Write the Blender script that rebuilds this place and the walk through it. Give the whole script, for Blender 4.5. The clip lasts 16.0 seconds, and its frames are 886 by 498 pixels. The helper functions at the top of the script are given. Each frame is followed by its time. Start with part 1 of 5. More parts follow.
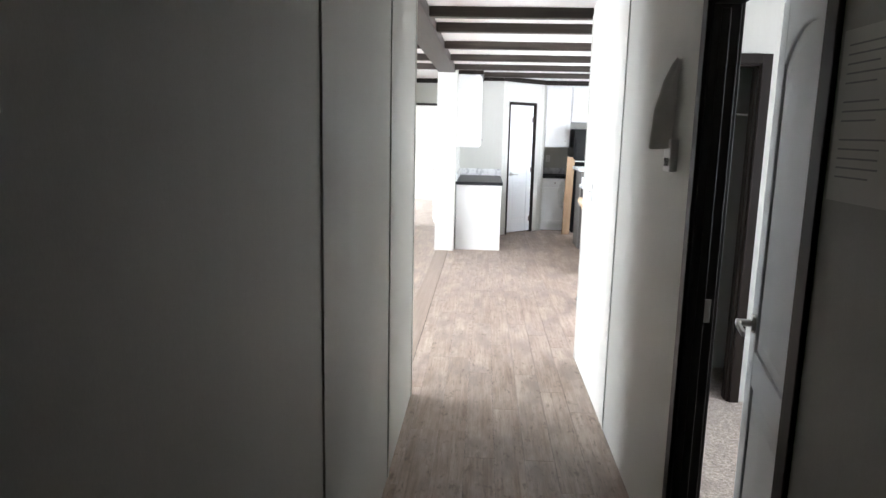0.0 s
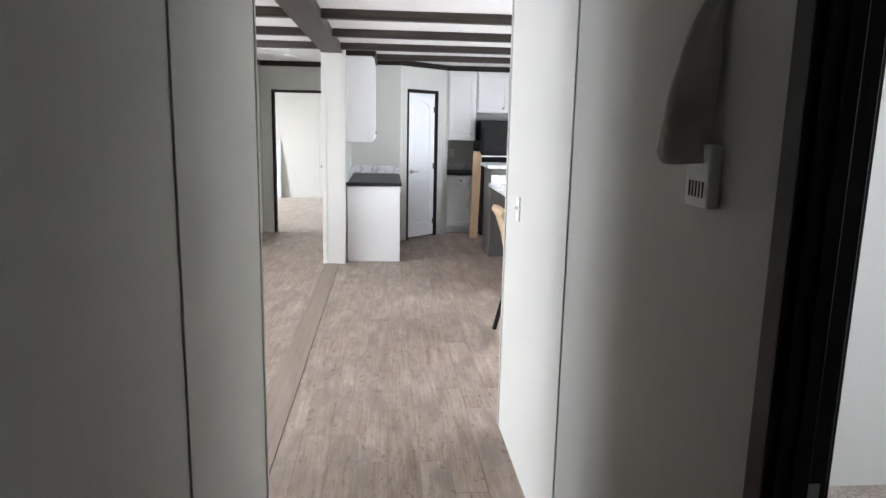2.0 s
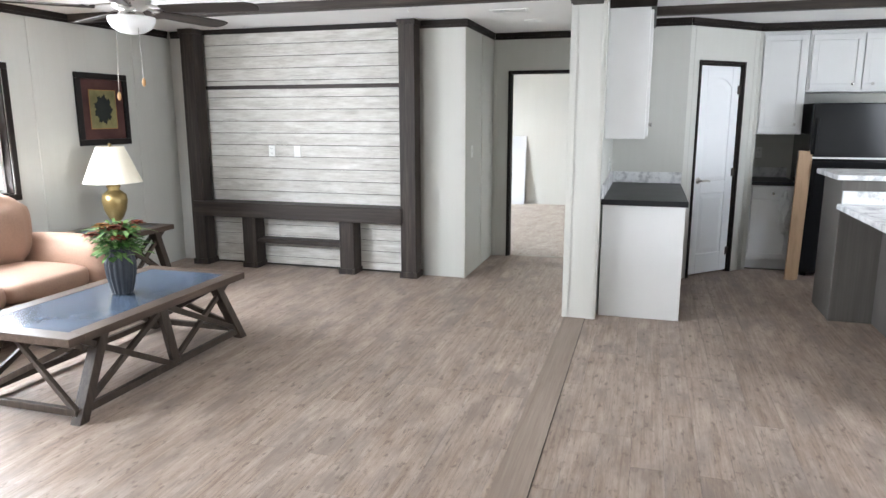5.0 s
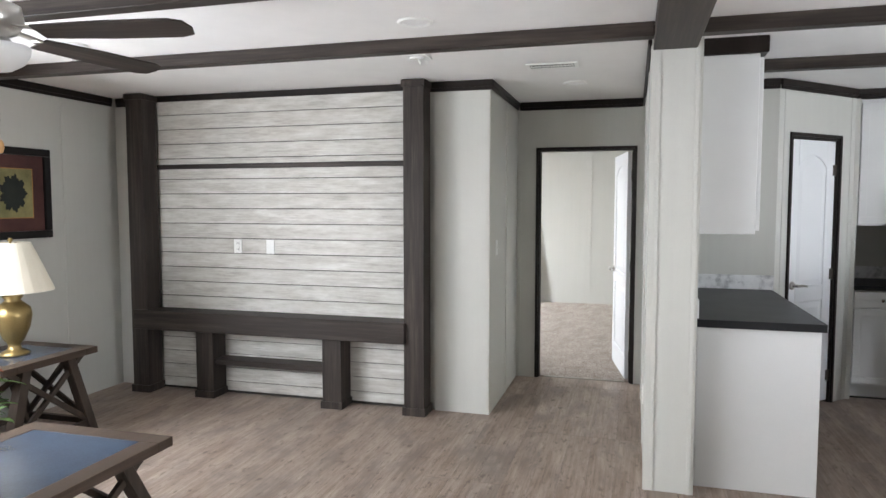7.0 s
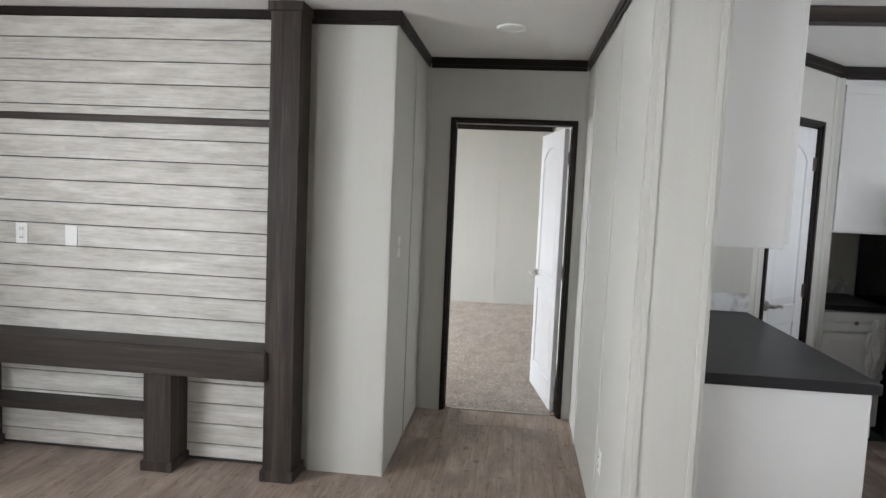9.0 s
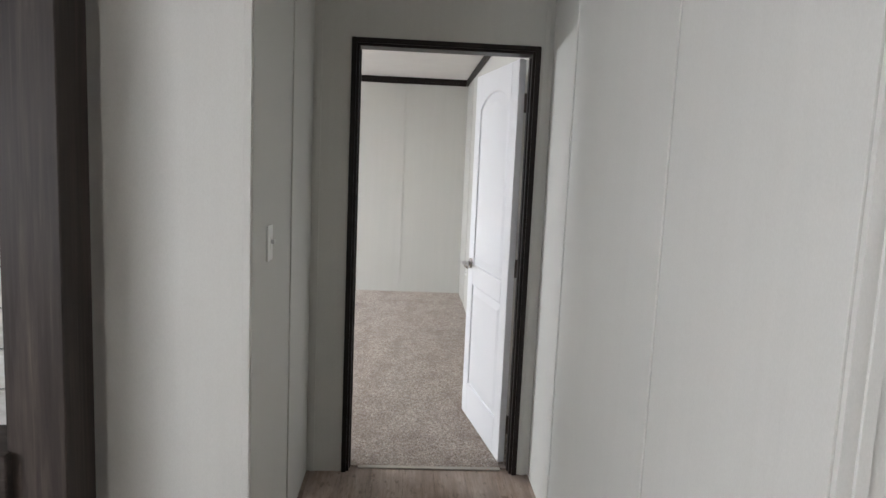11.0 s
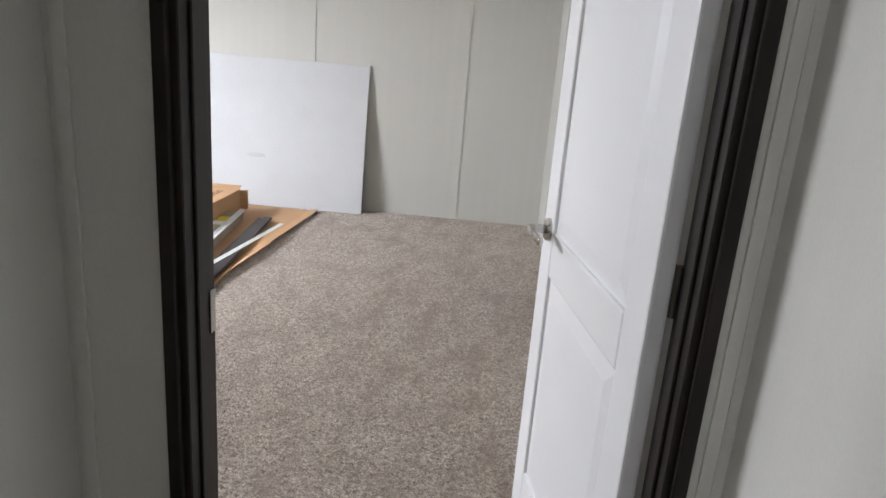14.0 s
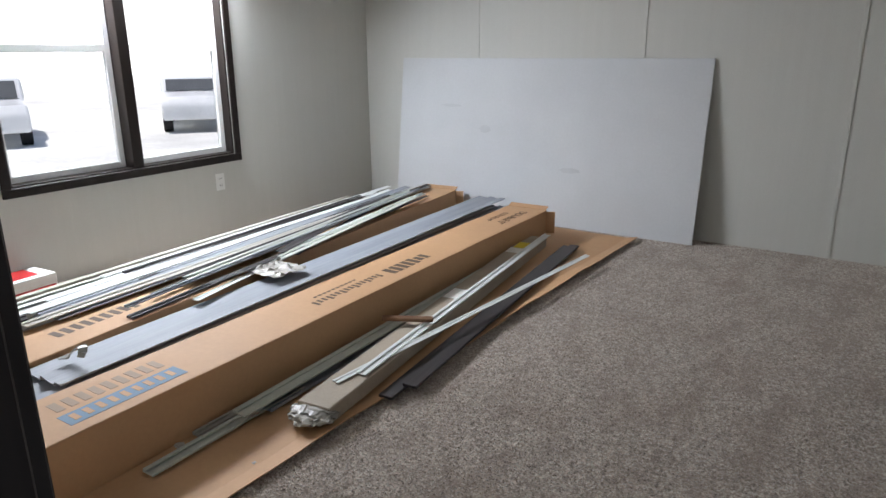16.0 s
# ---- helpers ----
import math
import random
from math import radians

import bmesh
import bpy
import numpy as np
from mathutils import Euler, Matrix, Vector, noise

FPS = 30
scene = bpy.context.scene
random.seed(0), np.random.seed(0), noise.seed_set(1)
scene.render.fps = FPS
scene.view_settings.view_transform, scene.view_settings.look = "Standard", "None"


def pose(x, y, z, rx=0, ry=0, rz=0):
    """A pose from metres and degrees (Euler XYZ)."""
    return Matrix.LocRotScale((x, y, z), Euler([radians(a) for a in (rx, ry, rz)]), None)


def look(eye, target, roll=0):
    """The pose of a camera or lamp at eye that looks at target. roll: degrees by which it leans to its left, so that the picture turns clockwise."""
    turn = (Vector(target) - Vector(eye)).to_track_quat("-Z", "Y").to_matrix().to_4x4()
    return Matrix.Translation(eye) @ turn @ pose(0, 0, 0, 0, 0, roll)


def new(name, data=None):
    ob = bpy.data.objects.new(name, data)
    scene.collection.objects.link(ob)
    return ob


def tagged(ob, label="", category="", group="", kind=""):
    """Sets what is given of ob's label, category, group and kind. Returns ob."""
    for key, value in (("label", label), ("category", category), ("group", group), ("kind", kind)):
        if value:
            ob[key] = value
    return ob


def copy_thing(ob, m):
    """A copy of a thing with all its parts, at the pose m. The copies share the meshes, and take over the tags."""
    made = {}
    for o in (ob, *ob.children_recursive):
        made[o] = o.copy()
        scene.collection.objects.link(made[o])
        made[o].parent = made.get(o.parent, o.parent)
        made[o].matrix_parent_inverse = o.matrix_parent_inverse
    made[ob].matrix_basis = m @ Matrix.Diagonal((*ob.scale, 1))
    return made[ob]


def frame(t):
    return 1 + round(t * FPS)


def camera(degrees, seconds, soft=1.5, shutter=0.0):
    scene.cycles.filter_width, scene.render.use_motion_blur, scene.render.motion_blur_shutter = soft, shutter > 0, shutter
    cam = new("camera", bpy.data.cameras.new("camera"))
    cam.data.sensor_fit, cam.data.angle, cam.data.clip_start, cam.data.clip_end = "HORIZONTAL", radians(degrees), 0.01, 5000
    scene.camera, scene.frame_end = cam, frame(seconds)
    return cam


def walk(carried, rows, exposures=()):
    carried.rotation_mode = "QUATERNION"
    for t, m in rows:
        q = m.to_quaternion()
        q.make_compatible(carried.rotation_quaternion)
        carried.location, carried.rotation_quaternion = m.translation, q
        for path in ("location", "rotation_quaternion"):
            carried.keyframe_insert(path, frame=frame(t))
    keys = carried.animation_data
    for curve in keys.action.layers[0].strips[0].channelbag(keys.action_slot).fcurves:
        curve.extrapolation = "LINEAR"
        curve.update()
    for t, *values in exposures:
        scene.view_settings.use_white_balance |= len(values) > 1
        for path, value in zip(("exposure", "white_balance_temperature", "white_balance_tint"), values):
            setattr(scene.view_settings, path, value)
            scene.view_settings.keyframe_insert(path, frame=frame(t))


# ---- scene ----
cam = camera(66.42, 16.0)

PATH = [
    (0, (0.572, -4.189, 1.609), (0.459, -2.222, 1.266), 1.3),
    (0.5, (0.510, -3.917, 1.610), (0.764, -1.965, 1.258), -2.7),
    (1, (0.546, -3.600, 1.624), (0.981, -1.686, 1.240), -0.5),
    (1.5, (0.638, -3.278, 1.642), (0.867, -1.319, 1.313), 0.4),
    (2, (0.651, -2.870, 1.628), (0.820, -0.911, 1.264), 1.2),
    (2.5, (0.701, -2.505, 1.624), (0.775, -0.545, 1.230), -0.2),
    (3, (0.723, -2.011, 1.602), (0.508, -0.061, 1.214), 1.2),
    (5.5, (0.419, 0.049, 1.560), (-0.187, 1.917, 1.177), 1.0),
    (6, (0.289, 0.440, 1.538), (-0.344, 2.314, 1.245), 3.5),
    (6.5, (0.083, 0.809, 1.554), (-0.241, 2.765, 1.286), 2.0),
    (7, (-0.143, 1.146, 1.571), (-0.684, 3.067, 1.435), 0.0),
    (7.5, (-0.183, 1.431, 1.579), (-0.759, 3.337, 1.395), 1.4),
    (8, (-0.315, 1.761, 1.582), (-0.677, 3.717, 1.372), 0.7),
    (8.5, (-0.417, 2.144, 1.555), (-0.579, 4.127, 1.355), 1.5),
    (9, (-0.495, 2.497, 1.572), (-0.709, 4.477, 1.392), 2.5),
    (9.5, (-0.646, 2.853, 1.555), (-0.762, 4.841, 1.371), 1.6),
    (10, (-0.710, 3.188, 1.548), (-0.642, 5.177, 1.351), 0.4),
    (12.5, (-0.638, 5.248, 1.439), (-0.540, 7.214, 1.088), 3.9),
    (13, (-0.575, 5.547, 1.434), (-0.489, 7.507, 1.047), 2.3),
    (13.5, (-0.487, 5.887, 1.413), (-0.554, 7.831, 0.948), 4.2),
    (14, (-0.479, 6.198, 1.361), (-0.607, 8.115, 0.806), 4.5),
    (14.5, (-0.552, 6.452, 1.335), (-0.839, 8.350, 0.774), 2.4),
    (15, (-0.526, 6.660, 1.334), (-0.943, 8.526, 0.747), 2.5),
    (15.5, (-0.467, 6.924, 1.300), (-1.260, 8.671, 0.735), 1.5),
    (16, (-0.548, 7.127, 1.279), (-1.607, 8.727, 0.713), -0.4),
]
walk(cam, [(t, look(eye, target, roll)) for t, eye, target, roll in PATH],
     [(0, 2.38, 6300, 13), (1, 2.00, 6300, 13), (2, 1.58, 6300, 14), (3, 1.22, 6300, 14), (5.3, 1.42, 6300, 12), (6, 1.22, 6350, 12), (7, 1.10, 6450, 13), (8.5, 0.85, 6500, 13), (10, 0.73, 6520, 14), (12.5, 0.50, 6520, 16), (13.5, 0.45, 6520, 16), (14.5, 0.45, 6480, 16), (15, 0.28, 6460, 15), (15.5, 0.17, 6450, 15), (16, -0.44, 6350, 14)])

# ---- world and light ----
world = bpy.data.worlds.new("sky")
scene.world = world
world.use_nodes = True
wn, wl = world.node_tree.nodes, world.node_tree.links
sky = wn.new("ShaderNodeTexSky")
sky.sky_type = "NISHITA"
sky.sun_disc = False
sky.sun_elevation, sky.sun_rotation = radians(72), radians(180)
wl.new(sky.outputs[0], wn["Background"].inputs[0])
wn["Background"].inputs[1].default_value = 0.15
sun_data = bpy.data.lights.new("sun", "SUN")
sun_data.energy, sun_data.angle, sun_data.color = 5.0, radians(0.5), (1.0, 0.95, 0.88)
sun = new("sun", sun_data)
sun.matrix_world = look((0, -12.4, 38.0), (0, 0, 0))


def daylight(x, y, z, wide, high, towards, watts, color=(0.875, 0.94, 1.0)):
    """The sky's light in one window opening."""
    data = bpy.data.lights.new("window_daylight", "AREA")
    data.shape, data.size, data.size_y = "RECTANGLE", wide, high
    data.energy, data.color = watts, color
    ob = new("window_daylight", data)
    ob.matrix_world = look((x, y, z), towards)
    return ob


daylight(-4.40, 3.05, 1.45, 1.6, 1.0, (-1.6, 3.05, 0.35), 74)
daylight(-4.40, 0.90, 1.45, 1.6, 1.0, (-1.6, 0.90, 0.35), 58)
daylight(4.36, 2.0, 1.3, 1.7, 1.5, (1.2, 2.6, 0.2), 46)
daylight(4.36, 5.0, 1.5, 1.1, 0.9, (1.7, 5.7, 0.2), 23)
daylight(-4.46, 9.57, 1.765, 1.4, 0.28, (-3.55, 9.4, 0.0), 165)
daylight(4.36, -2.0, 1.5, 1.2, 1.2, (1.4, -1.6, 0.9), 21)

# ---- materials ----


class Nodes:
    """Short hand for building one node material."""

    def __init__(self, name, rough=0.6, metal=0.0):
        self.mat = bpy.data.materials.new(name)
        self.mat.use_nodes = True
        self.nt = self.mat.node_tree
        self.b = self.nt.nodes["Principled BSDF"]
        self.b.inputs["Roughness"].default_value = rough
        self.b.inputs["Metallic"].default_value = metal
        self.b.inputs["Specular IOR Level"].default_value = 0.22 if not metal else 0.5
        self.coords = None

    def node(self, kind, **values):
        n = self.nt.nodes.new(kind)
        for key, value in values.items():
            n.inputs[key.replace("_", " ")].default_value = value
        return n

    def link(self, a, b):
        self.nt.links.new(a, b)

    def place(self, scale=(1, 1, 1), vary=False):
        tc = self.node("ShaderNodeTexCoord")
        mp = self.node("ShaderNodeMapping")
        mp.inputs["Scale"].default_value = scale
        self.link(tc.outputs["Object"], mp.inputs["Vector"])
        if vary:
            oi = self.node("ShaderNodeObjectInfo")
            mul = self.node("ShaderNodeMath")
            mul.operation = "MULTIPLY"
            mul.inputs[1].default_value = 60.0
            cx = self.node("ShaderNodeCombineXYZ")
            self.link(oi.outputs["Random"], mul.inputs[0])
            for k in range(3):
                self.link(mul.outputs[0], cx.inputs[k])
            self.link(cx.outputs[0], mp.inputs["Location"])
        return mp.outputs[0]

    def noise(self, vec, scale, detail=4.0, rough=0.6):
        n = self.node("ShaderNodeTexNoise", Scale=scale, Detail=detail, Roughness=rough)
        self.link(vec, n.inputs["Vector"])
        return n.outputs[0]

    def ramp(self, fac, stops):
        r = self.node("ShaderNodeValToRGB")
        while len(r.color_ramp.elements) < len(stops):
            r.color_ramp.elements.new(0.5)
        for e, (p, c) in zip(r.color_ramp.elements, stops):
            e.position, e.color = p, (*c, 1)
        self.link(fac, r.inputs[0])
        return r.outputs[0]

    def mix(self, fac, a, b, mode="MIX"):
        m = self.node("ShaderNodeMix")
        m.data_type, m.blend_type = "RGBA", mode
        if isinstance(fac, (int, float)):
            m.inputs[0].default_value = fac
        else:
            self.link(fac, m.inputs[0])
        for sock, v in ((m.inputs[6], a), (m.inputs[7], b)):
            if isinstance(v, tuple):
                sock.default_value = (*v, 1)
            else:
                self.link(v, sock)
        return m.outputs[2]

    def color(self, c):
        if isinstance(c, tuple):
            self.b.inputs["Base Color"].default_value = (*c, 1)
        else:
            self.link(c, self.b.inputs["Base Color"])
        return self

    def bump(self, h, strength=0.2, distance=0.002):
        n = self.node("ShaderNodeBump", Strength=strength, Distance=distance)
        self.link(h, n.inputs["Height"])
        self.link(n.outputs[0], self.b.inputs["Normal"])
        return self

    def rough(self, fac, lo, hi):
        n = self.node("ShaderNodeMapRange")
        n.inputs["To Min"].default_value, n.inputs["To Max"].default_value = lo, hi
        self.link(fac, n.inputs["Value"])
        self.link(n.outputs[0], self.b.inputs["Roughness"])
        return self


def plain(name, c, rough=0.5, metal=0.0, grain=0.06, scale=30.0, bump=0.08):
    """A paint or solid with light mottling at two scales."""
    m = Nodes(name, rough, metal)
    v = m.place()
    big, fine = m.noise(v, scale * 0.08, 3), m.noise(v, scale * 4, 5)
    dark = tuple(k * (1 - 2 * grain) for k in c)
    light = tuple(min(1, k * (1 + grain)) for k in c)
    base = m.ramp(big, [(0.3, dark), (0.7, light)])
    m.color(m.mix(0.25, base, m.ramp(fine, [(0.35, dark), (0.65, light)])))
    return m.bump(fine, bump, 0.001).rough(big, max(0.02, rough - 0.08), min(1, rough + 0.08)).mat


def wood(name, dark, mid, light, along="x", rough=0.5, fine=1.0, vary=True, bump=0.25):
    """Timber with grain that runs along one axis."""
    m = Nodes(name, rough)
    s = {"x": (0.9, 14, 14), "y": (14, 0.9, 14), "z": (14, 14, 0.9)}[along]
    s2 = {"x": (2, 90, 90), "y": (90, 2, 90), "z": (90, 90, 2)}[along]
    v, v2 = m.place(tuple(k * fine for k in s), vary), m.place(tuple(k * fine for k in s2), vary)
    n, n2 = m.noise(v, 1.0, 6, 0.65), m.noise(v2, 1.0, 3, 0.6)
    blot = m.noise(m.place((1, 1, 1), vary), 3.5, 3)
    base = m.ramp(n, [(0.28, dark), (0.5, mid), (0.74, light)])
    base = m.mix(0.35, base, m.ramp(n2, [(0.35, dark), (0.6, mid), (0.8, light)]))
    m.color(m.mix(m.ramp(blot, [(0.35, (0, 0, 0)), (0.75, (0.5, 0.5, 0.5))]), base, mid))
    return m.bump(n2, bump, 0.0015).rough(n, rough - 0.1, rough + 0.12).mat


def make_wall_panel():
    m = Nodes("wall_panel_vinyl", 0.62)
    v = m.place((22, 22, 0.8))
    streak, weave = m.noise(v, 1.0, 4, 0.6), m.noise(m.place((1, 1, 0.35)), 420, 2)
    blot = m.noise(m.place(), 1.3, 3)
    c = m.ramp(streak, [(0.25, (0.535, 0.53, 0.488)), (0.75, (0.58, 0.575, 0.533))])
    c = m.mix(0.35, c, m.ramp(weave, [(0.3, (0.49, 0.485, 0.445)), (0.7, (0.62, 0.615, 0.575))]))
    m.color(m.mix(0.2, c, m.ramp(blot, [(0.3, (0.52, 0.52, 0.48)), (0.7, (0.60, 0.59, 0.55))])))
    return m.bump(weave, 0.18, 0.0012).rough(streak, 0.45, 0.62).mat


def make_floor():
    m = Nodes("vinyl_plank", 0.42)
    n = m.noise(m.place((7, 1.5, 1), True), 1.0, 8, 0.74)
    n2 = m.noise(m.place((60, 2.2, 1), True), 1.0, 4, 0.65)
    blot = m.noise(m.place((6, 2.4, 1), True), 1.0, 4, 0.6)
    knots = m.noise(m.place((26, 11, 1), True), 1.0, 4, 0.6)
    c = m.ramp(n, [(0.28, (0.16, 0.108, 0.08)), (0.44, (0.31, 0.232, 0.182)), (0.58, (0.43, 0.342, 0.283)), (0.74, (0.54, 0.45, 0.385))])
    c = m.mix(0.30, c, m.ramp(n2, [(0.36, (0.15, 0.108, 0.085)), (0.64, (0.50, 0.412, 0.352))]))
    crack = m.noise(m.place((95, 7, 1), True), 1.0, 5, 0.72)
    c = m.mix(m.ramp(crack, [(0.57, (0, 0, 0)), (0.66, (0.6, 0.6, 0.6))]), c, (0.13, 0.10, 0.084))
    c = m.mix(m.ramp(blot, [(0.48, (0, 0, 0)), (0.66, (0.75, 0.75, 0.75))]), c, (0.22, 0.178, 0.155))
    c = m.mix(m.ramp(knots, [(0.58, (0, 0, 0)), (0.70, (0.7, 0.7, 0.7))]), c, (0.13, 0.095, 0.075))
    oi = m.node("ShaderNodeObjectInfo")
    tone = m.ramp(oi.outputs["Random"], [(0.0, (0.93, 0.93, 0.93)), (1.0, (1.0, 1.0, 1.0))])
    m.color(m.mix(1.0, c, tone, "MULTIPLY"))
    return m.bump(n2, 0.12, 0.001).rough(n, 0.34, 0.52).mat


def make_shiplap():
    m = Nodes("whitewashed_board", 0.5)
    n = m.noise(m.place((3.2, 8, 20), True), 1.0, 8, 0.72)
    n2 = m.noise(m.place((5, 60, 120), True), 1.0, 4, 0.7)
    patch = m.noise(m.place((4.5, 3, 10), True), 1.0, 3, 0.55)
    c = m.ramp(n, [(0.3, (0.40, 0.375, 0.33)), (0.48, (0.545, 0.525, 0.48)), (0.68, (0.68, 0.67, 0.63))])
    worn = m.ramp(n2, [(0.44, (0, 0, 0)), (0.64, (0.6, 0.6, 0.6))])
    worn = m.mix(m.ramp(patch, [(0.42, (0, 0, 0)), (0.62, (1, 1, 1))]), (0.0, 0.0, 0.0), worn)
    m.color(m.mix(worn, c, (0.30, 0.28, 0.25)))
    return m.bump(n2, 0.15, 0.001).rough(n, 0.4, 0.58).mat


def make_carpet(name, lift):
    """Twisted cut pile: tufts about a centimetre across, lit tips and shaded gaps painted into the colour, with trodden
    swathes.
    """
    m = Nodes(name, 1.0)
    v = m.place()
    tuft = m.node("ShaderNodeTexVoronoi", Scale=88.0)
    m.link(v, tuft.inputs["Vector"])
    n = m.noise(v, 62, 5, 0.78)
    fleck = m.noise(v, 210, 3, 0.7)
    sweep = m.noise(m.place((1.7, 0.9, 1)), 4.2, 5, 0.7)

    def tone(*rgb):
        return tuple(min(0.95, k * lift * t) for k, t in zip(rgb, (1.04, 1.0, 0.97)))

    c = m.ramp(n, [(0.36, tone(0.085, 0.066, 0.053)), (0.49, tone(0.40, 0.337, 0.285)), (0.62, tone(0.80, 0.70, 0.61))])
    # Shade between tufts painted in: colour darkens away from each tuft's centre.
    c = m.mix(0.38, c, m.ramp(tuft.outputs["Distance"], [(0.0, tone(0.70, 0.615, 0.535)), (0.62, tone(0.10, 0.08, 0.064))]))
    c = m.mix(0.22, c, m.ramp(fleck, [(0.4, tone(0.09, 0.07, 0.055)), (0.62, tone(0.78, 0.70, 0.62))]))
    m.color(m.mix(m.ramp(sweep, [(0.45, (0.0, 0.0, 0.0)), (0.66, (0.72, 0.72, 0.72))]), c, tone(0.235, 0.192, 0.163)))
    m.b.inputs["Sheen Weight"].default_value = 0.25
    return m.bump(n, 0.6, 0.01).mat


def make_marble():
    m = Nodes("marble_laminate", 0.25)
    n = m.noise(m.place(), 9, 8, 0.7)
    return m.color(m.ramp(n, [(0.36, (0.42, 0.42, 0.43)), (0.5, (0.74, 0.74, 0.74)), (0.66, (0.82, 0.82, 0.82))])).mat


def make_glass():
    m = Nodes("window_glass", 0.02)
    m.b.inputs["Transmission Weight"].default_value = 1.0
    m.b.inputs["IOR"].default_value = 1.01
    return m.color((0.97, 0.985, 0.98)).mat


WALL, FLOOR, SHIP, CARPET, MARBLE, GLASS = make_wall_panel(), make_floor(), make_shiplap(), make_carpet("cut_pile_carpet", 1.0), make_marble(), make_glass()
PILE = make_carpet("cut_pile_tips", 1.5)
CEIL = plain("white_ceiling", (0.80, 0.79, 0.77), 0.85, 0, 0.02, 60, 0.35)
SEAM = plain("panel_groove", (0.045, 0.042, 0.037), 0.8)
DARK_X = wood("dark_stained_wood_x", (0.010, 0.0075, 0.0065), (0.041, 0.032, 0.027), (0.13, 0.103, 0.088), "x", 0.5)
DARK_Y = wood("dark_stained_wood_y", (0.010, 0.0075, 0.0065), (0.041, 0.032, 0.027), (0.13, 0.103, 0.088), "y", 0.5)
DARK_Z = wood("dark_stained_wood_z", (0.010, 0.0075, 0.0065), (0.041, 0.032, 0.027), (0.13, 0.103, 0.088), "z", 0.5)
ESPRESSO = wood("espresso_trim", (0.009, 0.006, 0.005), (0.015, 0.0105, 0.0085), (0.027, 0.020, 0.016), "z", 0.4)
GREY_WOOD = wood("grey_wood_laminate", (0.08, 0.073, 0.066), (0.12, 0.11, 0.10), (0.17, 0.158, 0.147), "z", 0.45)
TABLE_WOOD = wood("rustic_brown_wood", (0.04, 0.027, 0.02), (0.085, 0.06, 0.045), (0.16, 0.118, 0.09), "y", 0.42)
TABLE_LEG = wood("rustic_brown_legs", (0.03, 0.022, 0.017), (0.06, 0.045, 0.035), (0.11, 0.084, 0.065), "z", 0.45)
SLATE = plain("blue_grey_slate_inlay", (0.06, 0.08, 0.115), 0.22, 0, 0.18, 25, 0.05)
WHITE = plain("white_cabinet_paint", (0.71, 0.71, 0.70), 0.38, 0, 0.015)
DOORW = plain("white_door_paint", (0.80, 0.81, 0.82), 0.36, 0, 0.012)
PLASTIC = plain("white_plastic", (0.80, 0.80, 0.77), 0.35, 0, 0.01)
BLACK_TOP = plain("black_laminate", (0.02, 0.02, 0.022), 0.4, 0, 0.15, 20)
BLACK = plain("black_appliance", (0.012, 0.012, 0.013), 0.12, 0, 0.05)
NICKEL = plain("satin_nickel", (0.55, 0.53, 0.50), 0.28, 1.0, 0.03)
BRONZE = plain("dark_bronze_metal", (0.10, 0.085, 0.075), 0.35, 0.9, 0.05)
LEATHER = plain("tan_leather", (0.37, 0.235, 0.17), 0.5, 0, 0.14, 18, 0.35)
LINEN = plain("cream_lampshade", (0.86, 0.80, 0.66), 0.8, 0, 0.02)
BRASS = plain("aged_brass", (0.40, 0.29, 0.12), 0.35, 0.75, 0.14, 22)
VASE = plain("slate_grey_ceramic", (0.05, 0.055, 0.065), 0.42, 0, 0.2, 30)
LEAF = plain("green_leaf", (0.07, 0.17, 0.04), 0.5, 0, 0.3, 20)
FERN = plain("pale_green_leaf", (0.22, 0.38, 0.12), 0.5, 0, 0.3, 20)
RUST = plain("rust_red_petal", (0.30, 0.075, 0.04), 0.6, 0, 0.3, 30)
PLUM = plain("dark_plum_petal", (0.035, 0.012, 0.015), 0.6, 0, 0.3, 30)
GOLD = plain("ochre_petal", (0.45, 0.22, 0.07), 0.6, 0, 0.2, 30)
CARD = plain("brown_cardboard", (0.52, 0.31, 0.165), 0.62, 0, 0.07, 14, 0.12)
INK = plain("brown_print", (0.11, 0.075, 0.05), 0.7)
BLUE_INK = plain("blue_print", (0.20, 0.28, 0.36), 0.7)
PINE = wood("raw_pine", (0.42, 0.22, 0.09), (0.56, 0.33, 0.15), (0.66, 0.42, 0.22), "z", 0.6)
KNOT = plain("pine_knot", (0.17, 0.075, 0.03), 0.6)
GYPSUM = plain("grey_white_gypsum_face", (0.60, 0.61, 0.62), 0.6, 0, 0.05, 14)
SIDING = wood("grey_vinyl_siding", (0.20, 0.215, 0.24), (0.29, 0.31, 0.34), (0.39, 0.41, 0.44), "y", 0.52)
TRIMW = plain("pale_vinyl_trim", (0.74, 0.76, 0.74), 0.35, 0, 0.06)
TRIMG = plain("sage_vinyl_trim", (0.50, 0.52, 0.46), 0.4, 0, 0.08)
TRIMB = plain("beige_vinyl_trim", (0.44, 0.41, 0.35), 0.5, 0, 0.1)
TRIMD = wood("charcoal_trim", (0.022, 0.018, 0.018), (0.042, 0.036, 0.035), (0.07, 0.062, 0.06), "y", 0.5)
FOIL = plain("clear_wrap", (0.40, 0.38, 0.34), 0.25, 0.0, 0.25, 60, 0.6)
RED = plain("red_print", (0.50, 0.03, 0.03), 0.5)
YELLOW = plain("yellow_label", (0.75, 0.58, 0.04), 0.5)
PAPER = plain("white_paper", (0.80, 0.79, 0.75), 0.8, 0, 0.02)
